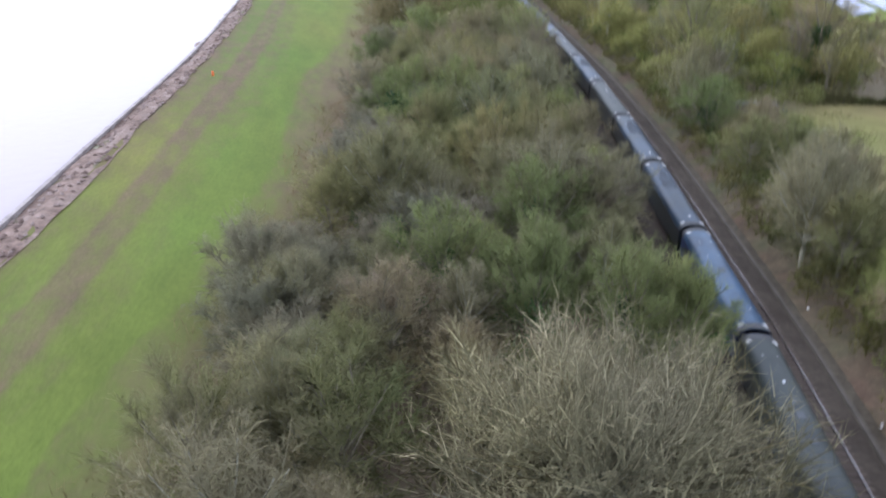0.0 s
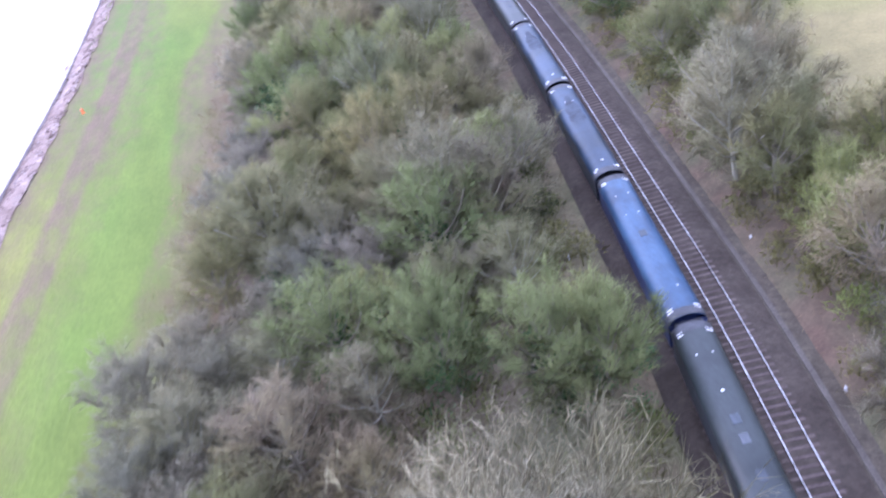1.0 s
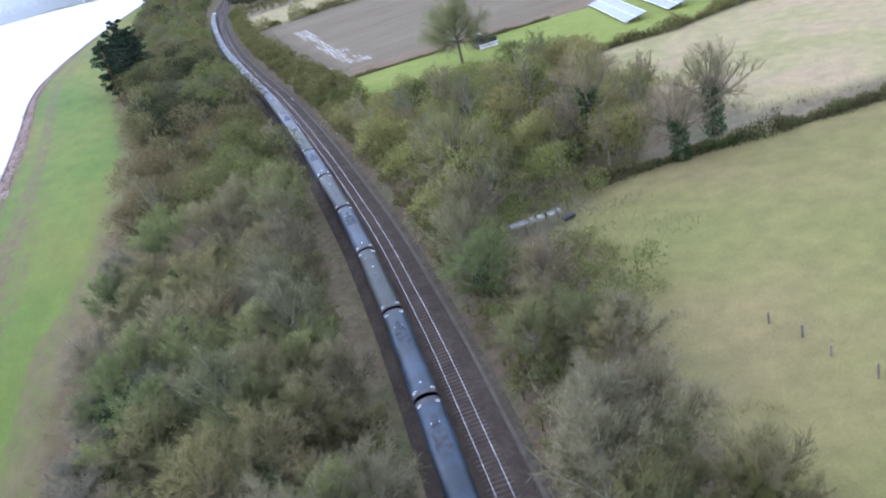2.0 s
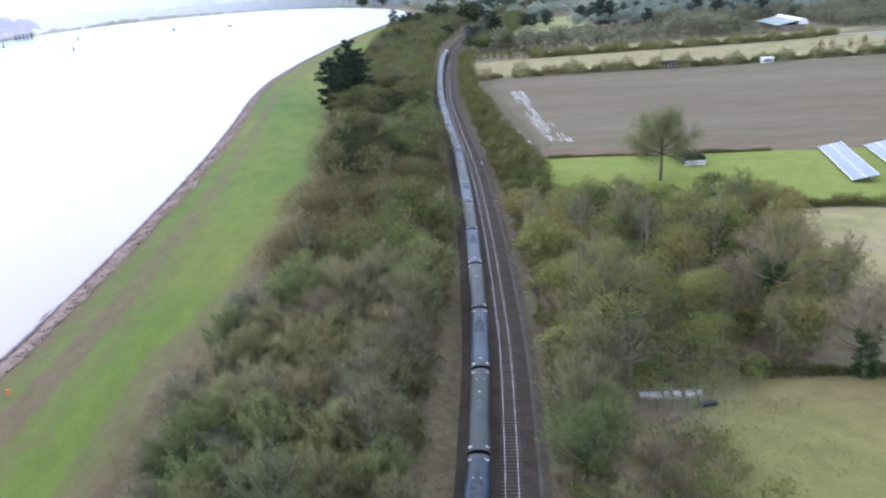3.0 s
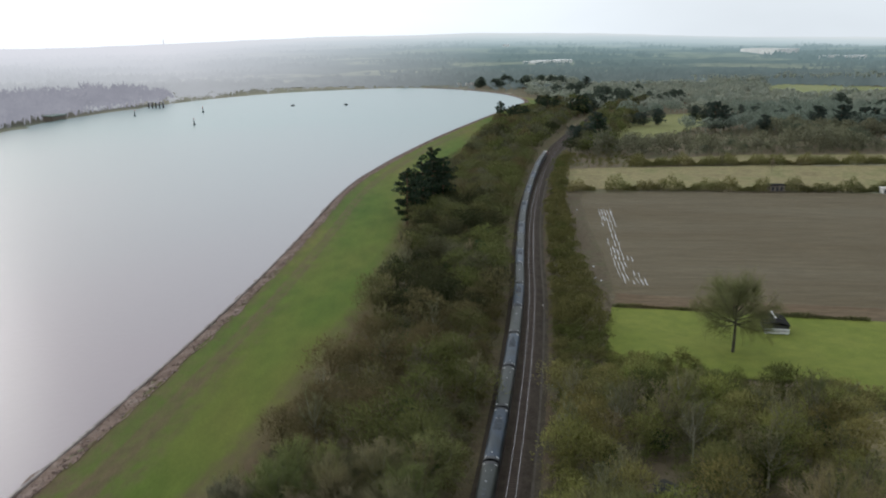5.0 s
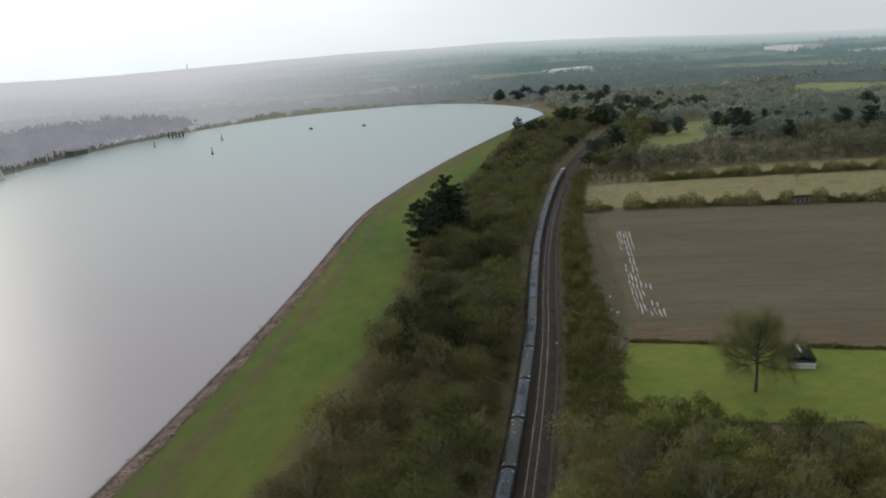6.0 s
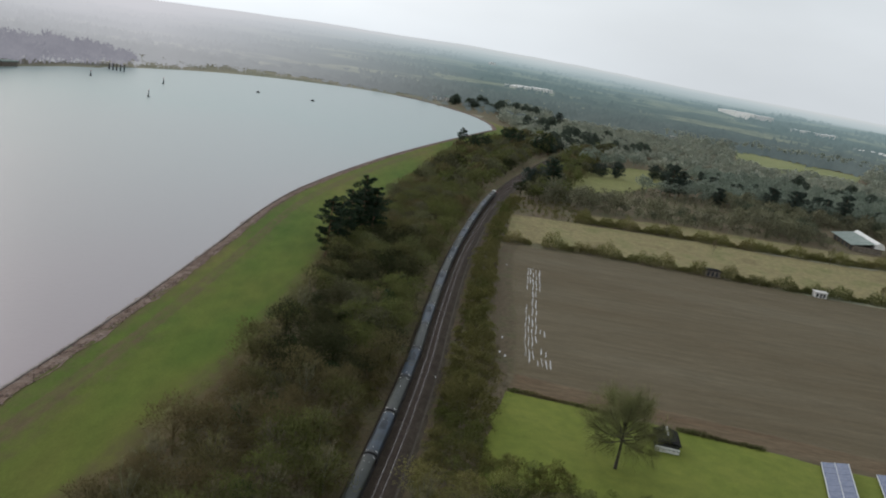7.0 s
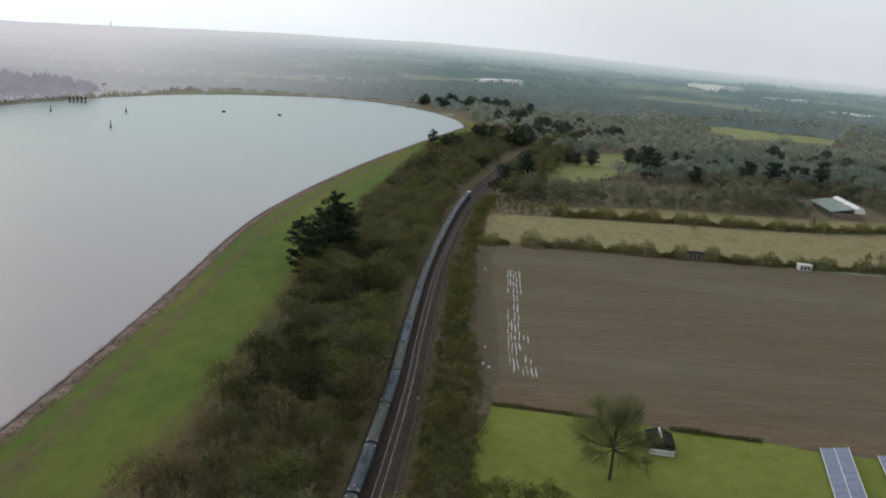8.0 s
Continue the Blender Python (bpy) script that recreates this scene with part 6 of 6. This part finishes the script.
def shelter():
    """A low open shelter whose pale roof sheets have slipped apart."""
    t = thing("open_shelter", "low open shelter with loose whitish roof sheets", "shelter", pose(6.6, -88.0, 0.0, 0, 0, -5))
    for i in range(5):
        for y in (-1.1, 1.1):
            part("post", box(bmesh.new(), i * 2.3 - 0.08, i * 2.3 + 0.08, y - 0.08, y + 0.08, 0, 3.2 + 0.15 * (y > 0), 0.02), M["timber"], t)
    for y in (-1.1, 1.1):
        part("beam", box(bmesh.new(), -0.3, 9.5, y - 0.06, y + 0.06, 3.2 + 0.15 * (y > 0), 3.36 + 0.15 * (y > 0), 0.02), M["timber"], t)
    t.scale = (0.82, 0.9, 0.55)
    for x, w, turn in ((0.6, 1.5, 2), (2.3, 1.6, -3), (4.0, 0.9, 5), (5.6, 1.1, -8), (7.6, 1.3, 4), (9.1, 0.7, -10)):
        p = part("roof_sheet", box(bmesh.new(), -w / 2, w / 2, -0.75, 0.75, 0, 0.06, 0.01), M["pale_sheet"], t)
        p.matrix_basis = pose(x, 0, 3.46, 3.5, 0, turn)


shelter()


def trough():
    t = thing("feed_trough", "black trough on the grass by the fence", "trough", pose(15.3, -88.6, 0.08, 0, 0, 10))
    b_ = box(bmesh.new(), -1.0, 1.0, -0.4, 0.4, 0.0, 0.55, 0.04)
    part("tub", b_, M["dark_metal"], t)


trough()
m_ = thing("marker_buoy", "small orange marker on the grass bank", "marker", pose(-75.5, -81.7, 4.8))
part("body", rod(bmesh.new(), (0, 0, 0), (0, 0, 0.75), 0.22, 0.16, 10), M["orange"], m_)


# ---- paddock: shed and solar panels ----
def shed():
    t = thing("shed", "black-roofed field shed with a white front", "shed", pose(55.0, 36.5, 0.06, 0, 0, -4))
    t.scale = (0.82, 0.82, 0.82)
    part("wall", box(bmesh.new(), -3.2, 3.2, -4.6, 4.6, 0, 2.5), M["dark_metal"], t)
    part("front", box(bmesh.new(), -3.4, 3.4, -4.9, -4.62, 0.1, 1.7, 0.03), M["white_paint"], t, "white boarded front")
    part("rail", box(bmesh.new(), -3.45, 3.45, -5.0, -4.91, 1.0, 1.12, 0.02), M["dark_metal"], t)
    b_ = bmesh.new()
    vs_ = [b_.verts.new(c) for c in [(-3.7, -5.0, 2.45), (0, -5.0, 3.7), (3.7, -5.0, 2.45), (3.7, 5.0, 2.45), (0, 5.0, 3.7), (-3.7, 5.0, 2.45),
                                     (-3.7, -5.0, 2.6), (0, -5.0, 3.85), (3.7, -5.0, 2.6), (3.7, 5.0, 2.6), (0, 5.0, 3.85), (-3.7, 5.0, 2.6)]]
    for q in [(0, 1, 4, 5), (1, 2, 3, 4), (6, 7, 10, 11), (7, 8, 9, 10), (0, 1, 7, 6), (1, 2, 8, 7), (5, 4, 10, 11), (4, 3, 9, 10), (0, 5, 11, 6), (2, 3, 9, 8)]:
        b_.faces.new([vs_[k] for k in q])
    part("roof", b_, M["black_roof"], t, "black felt pitched roof")
    b_ = box(bmesh.new(), -0.25, 0.25, -1.6, 4.6, 3.84, 3.98, 0.03)
    part("ridge_light", b_, M["white_paint"], t, "white ridge strip")


shed()


def solar_array(x, y, length, turn, rows=12):
    t = thing("solar_array", "long tilted row of blue solar panels with pale frames", "solar panels", pose(x, y, 0.06, 0, 0, turn), "solar arrays")
    tilt = radians(14)
    for side in (0, 1):
        for k in range(rows):
            w, l = 2.75, length / rows
            b_ = box(bmesh.new(), -w / 2, w / 2, -l / 2 + 0.05, l / 2 - 0.05, 0, 0.05)
            p = part("panel", b_, M["solar"], t)
            p.matrix_basis = Matrix.Translation(((side - 0.5) * 2.95 * math.cos(tilt), k * l - length / 2 + l / 2, 1.25 + (side - 0.5) * 2.95 * math.sin(tilt))) @ Matrix.Rotation(-tilt, 4, "Y")
    b_ = bmesh.new()
    for dx in (-2.95, 0, 2.95):
        box(b_, dx * math.cos(tilt) - 0.09, dx * math.cos(tilt) + 0.09, -length / 2, length / 2, 1.2 + dx * math.sin(tilt), 1.34 + dx * math.sin(tilt))
    part("frame", b_, M["alu"], t, "pale aluminium frame")
    for k in range(6):
        for dx in (-1.8, 1.8):
            yy = -length / 2 + 2 + k * (length - 4) / 5
            part("leg", rod(bmesh.new(), (dx, yy, 0), (dx, yy, 1.22 + dx * math.sin(tilt) * 0.9), 0.06), M["alu"], t)


for i in range(3):
    solar_array(91.6 + i * 12.6, 24.2 - i * 1.2, 37, -14)


# ---- huts and barn ----
def hut(x, y, w, d, h, mat, roof, label, turn):
    t = thing("field_hut", label, "hut", pose(x, y, 0.05, 0, 0, turn))
    part("wall", box(bmesh.new(), -w / 2, w / 2, -d / 2, d / 2, 0, h), mat, t)
    part("roof", box(bmesh.new(), -w / 2 - 0.3, w / 2 + 0.3, -d / 2 - 0.3, d / 2 + 0.3, h, h + 0.25, 0.04), roof, t)
    for k in (-0.28, 0.0, 0.28):
        part("doorway", box(bmesh.new(), k * w - 0.5, k * w + 0.5, -d / 2 - 0.06, -d / 2 - 0.01, 0.3, h - 0.5), M["dark_metal"], t, "dark opening")


hut(107.8, 228.0, 7, 4, 2.8, M["timber"], M["black_roof"], "dark timber hut at the hedge", 4)
hut(155.5, 224.0, 5.5, 3, 2.4, M["stucco"], M["stucco"], "white field hut with dark openings", 3)


def barn():
    t = thing("barn", "long barn with grey-green roof and white ridge", "barn", pose(236.5, 391, 0.0, 0, 0, -4))
    t.scale = (0.6, 0.62, 0.72)
    part("wall", box(bmesh.new(), -14, 14, -34, 34, 0, 5.0), M["timber"], t)
    b_ = bmesh.new()
    sec = [(-17, 5.0), (6, 8.6), (6, 9.0), (-17, 5.4)]
    rows_ = [[b_.verts.new((x, y, z)) for x, z in sec] for y in (-35, 35)]
    for k in range(4):
        b_.faces.new([rows_[0][k], rows_[0][(k + 1) % 4], rows_[1][(k + 1) % 4], rows_[1][k]])
    b_.faces.new(rows_[0][::-1])
    b_.faces.new(rows_[1])
    part("roof", b_, M["sheet_roof"], t, "weathered grey-green sheet roof")
    b_ = bmesh.new()
    ang = np.linspace(0, math.pi, 9)
    rows_ = [[b_.verts.new((10.5 + 5.5 * math.cos(a), y, 5.4 + 5.2 * math.sin(a))) for a in ang] for y in (-35.5, 36)]
    for k in range(8):
        b_.faces.new([rows_[0][k], rows_[0][k + 1], rows_[1][k + 1], rows_[1][k]])
    b_.faces.new(rows_[0][::-1])
    b_.faces.new(rows_[1])
    part("tunnel_roof", b_, M["white_paint"], t, "white curved roof")
    for k in range(5):
        part("bay", box(bmesh.new(), -14.1, -14.02, -30 + k * 13, -22 + k * 13, 0.3, 4.2), M["dark_metal"], t, "dark open bay")


barn()


# ---- on the reservoir ----
def stake(x, y, h):
    t = thing("channel_marker", "dark upright marker standing in the water", "marker", pose(x, y, WATER_Z), "reservoir markers")
    part("float", rod(bmesh.new(), (0, 0, -0.5), (0, 0, 0.9), 1.1, 0.9, 10), M["dark_metal"], t)
    part("mast", rod(bmesh.new(), (0, 0, 0.9), (0, 0, h), 0.55, 0.2, 8), M["dark_metal"], t)
    part("top", rod(bmesh.new(), (0, 0, h), (0, 0, h + 0.8), 0.5, 0.1, 8), M["red"], t, "red topmark")


for x, y, h in [(-286.5, 498.5, 5), (-328.5, 620.5, 5), (-378, 578, 5)]:
    stake(x, y, h)
for x, y in [(-259, 693), (-203.6, 702.4)]:
    t = thing("mooring_raft", "small dark raft moored on the reservoir", "raft", pose(x, y, WATER_Z, 0, 0, 20), "moored rafts")
    part("deck", box(bmesh.new(), -2.0, 2.0, -1.3, 1.3, -0.2, 0.9, 0.2), M["dark_metal"], t)
    part("box", box(bmesh.new(), -0.8, 0.8, -0.7, 0.7, 0.9, 1.7, 0.1), M["dark_metal"], t)
t = thing("intake_posts", "row of five dark posts near the far shore", "posts", pose(-400, 668, WATER_Z))
for k in range(5):
    part("post", rod(bmesh.new(), (k * 3.4 - 7, k * 1.2, -1), (k * 3.4 - 7, k * 1.2, 6.5), 0.8, 0.65, 8), M["dark_metal"], t)
t = thing("boathouse", "low dark boathouse on the far shore", "boathouse", pose(-438, 545, 4.2, 0, 0, 80))
part("wall", box(bmesh.new(), -9, 9, -5, 5, -1, 3.4, 0.1), M["timber"], t)
part("roof", box(bmesh.new(), -10, 10, -6, 6, 3.4, 4.4, 0.3), M["sheet_roof"], t)


def sailing_boat(x, y, turn):
    t = thing("sailing_boat", "small white sailing boat by the far shore", "boat", pose(x, y, WATER_Z, 0, 0, turn), "boats on the reservoir")
    b_ = bmesh.new()
    rows_ = [[b_.verts.new((w * sx, y_, z)) for sx, z in ((-1, 0.9), (-0.6, -0.3), (0.6, -0.3), (1, 0.9))] for y_, w in ((-3.6, 0.9), (-1.5, 1.3), (1.2, 1.2), (3.8, 0.15))]
    for a, c in zip(rows_, rows_[1:]):
        for k in range(4):
            b_.faces.new([a[k], a[(k + 1) % 4], c[(k + 1) % 4], c[k]])
    b_.faces.new(rows_[0][::-1])
    b_.faces.new(rows_[-1])
    part("hull", b_, M["white_paint"], t)
    part("mast", rod(bmesh.new(), (0, 0.4, 0.8), (0, 0.4, 9.0), 0.09, 0.05, 6), M["alu"], t)
    b_ = bmesh.new()
    vs_ = [b_.verts.new(c) for c in [(-0.03, 0.3, 1.8), (-0.03, -3.0, 1.8), (-0.03, 0.3, 8.6), (0.03, 0.3, 1.8), (0.03, -3.0, 1.8), (0.03, 0.3, 8.6)]]
    for q in [(0, 1, 2), (5, 4, 3), (0, 3, 4, 1), (1, 4, 5, 2), (2, 5, 3, 0)]:
        b_.faces.new([vs_[k] for k in q])
    part("sail", b_, M["white_paint"], t)


sailing_boat(-404, 410, 30)
sailing_boat(-408, 398, 75)


def house(x, y, z, turn, s=1.0):
    t = thing("house", "white rendered house with a grey pitched roof", "house", pose(x, y, z, 0, 0, turn), "houses behind the dam")
    part("wall", box(bmesh.new(), -6 * s, 6 * s, -4 * s, 4 * s, 0, 6 * s), M["stucco"], t)
    b_ = bmesh.new()
    vs_ = [b_.verts.new((a * s, b * s, c * s)) for a, b, c in [(-6.4, -4.4, 5.9), (6.4, -4.4, 5.9), (6.4, 4.4, 5.9), (-6.4, 4.4, 5.9), (-6.4, 0, 9), (6.4, 0, 9)]]
    for q in [(0, 1, 5, 4), (2, 3, 4, 5), (1, 2, 5), (3, 0, 4), (3, 2, 1, 0)]:
        b_.faces.new([vs_[k] for k in q])
    part("roof", b_, M["sheet_roof"], t)
    for k in (-3.5, 0, 3.5):
        for zz_ in (1.2, 3.8):
            part("window", box(bmesh.new(), (k - 0.6) * s, (k + 0.6) * s, -4.05 * s, -4.01 * s, zz_ * s, (zz_ + 1.3) * s), M["dark_metal"], t)


for x, y, a in [(-104, 1128, 10), (-117, 1122, -8), (250, 1130, 15), (272, 1122, 0)]:
    house(x, y, 0, a)


# ---- far landmarks in the mist ----
def hill_z(x, y):
    i = np.argmin((HILLS[0] - x) ** 2 + (HILLS[1] - y) ** 2)
    return float(HILLS[2].ravel()[i])


def glasshouse(x0, y0, x1, y1, h):
    d = Vector((x1 - x0, y1 - y0, 0))
    t = thing("glasshouse", "long pale glasshouses glinting in the mist", "glasshouse", pose((x0 + x1) / 2, (y0 + y1) / 2, max(hill_z(x0, y0), hill_z(x1, y1)), 0, 0, math.degrees(math.atan2(d.y, d.x))), "far glasshouses")
    n = 4
    deep = 0.12 * d.length + 4
    for k in range(n):
        a, b = -d.length / 2 + k * d.length / n, -d.length / 2 + (k + 0.97) * d.length / n
        part("bay", box(bmesh.new(), a, b, -deep, deep, -8, h + (k % 2) * 0.2 * h, 0.3), M["white_paint"], t)


glasshouse(620, 2370, 668, 2160, 9)
glasshouse(700, 2010, 790, 1960, 6)
glasshouse(746, 1700, 790, 1600, 5)
glasshouse(-16, 1790, 71, 1900, 5)
glasshouse(246, 1202, 290, 1215, 3)
glasshouse(430, 1356, 440, 1350, 5)
glasshouse(-122, 2945, -100, 2940, 7)
t = thing("hill_monument", "slim stone monument on the far hill", "monument", pose(-1787, 3731, hill_z(-1787, 3731) - 4))
# far-wood material gives the stone a painted, glowing mist
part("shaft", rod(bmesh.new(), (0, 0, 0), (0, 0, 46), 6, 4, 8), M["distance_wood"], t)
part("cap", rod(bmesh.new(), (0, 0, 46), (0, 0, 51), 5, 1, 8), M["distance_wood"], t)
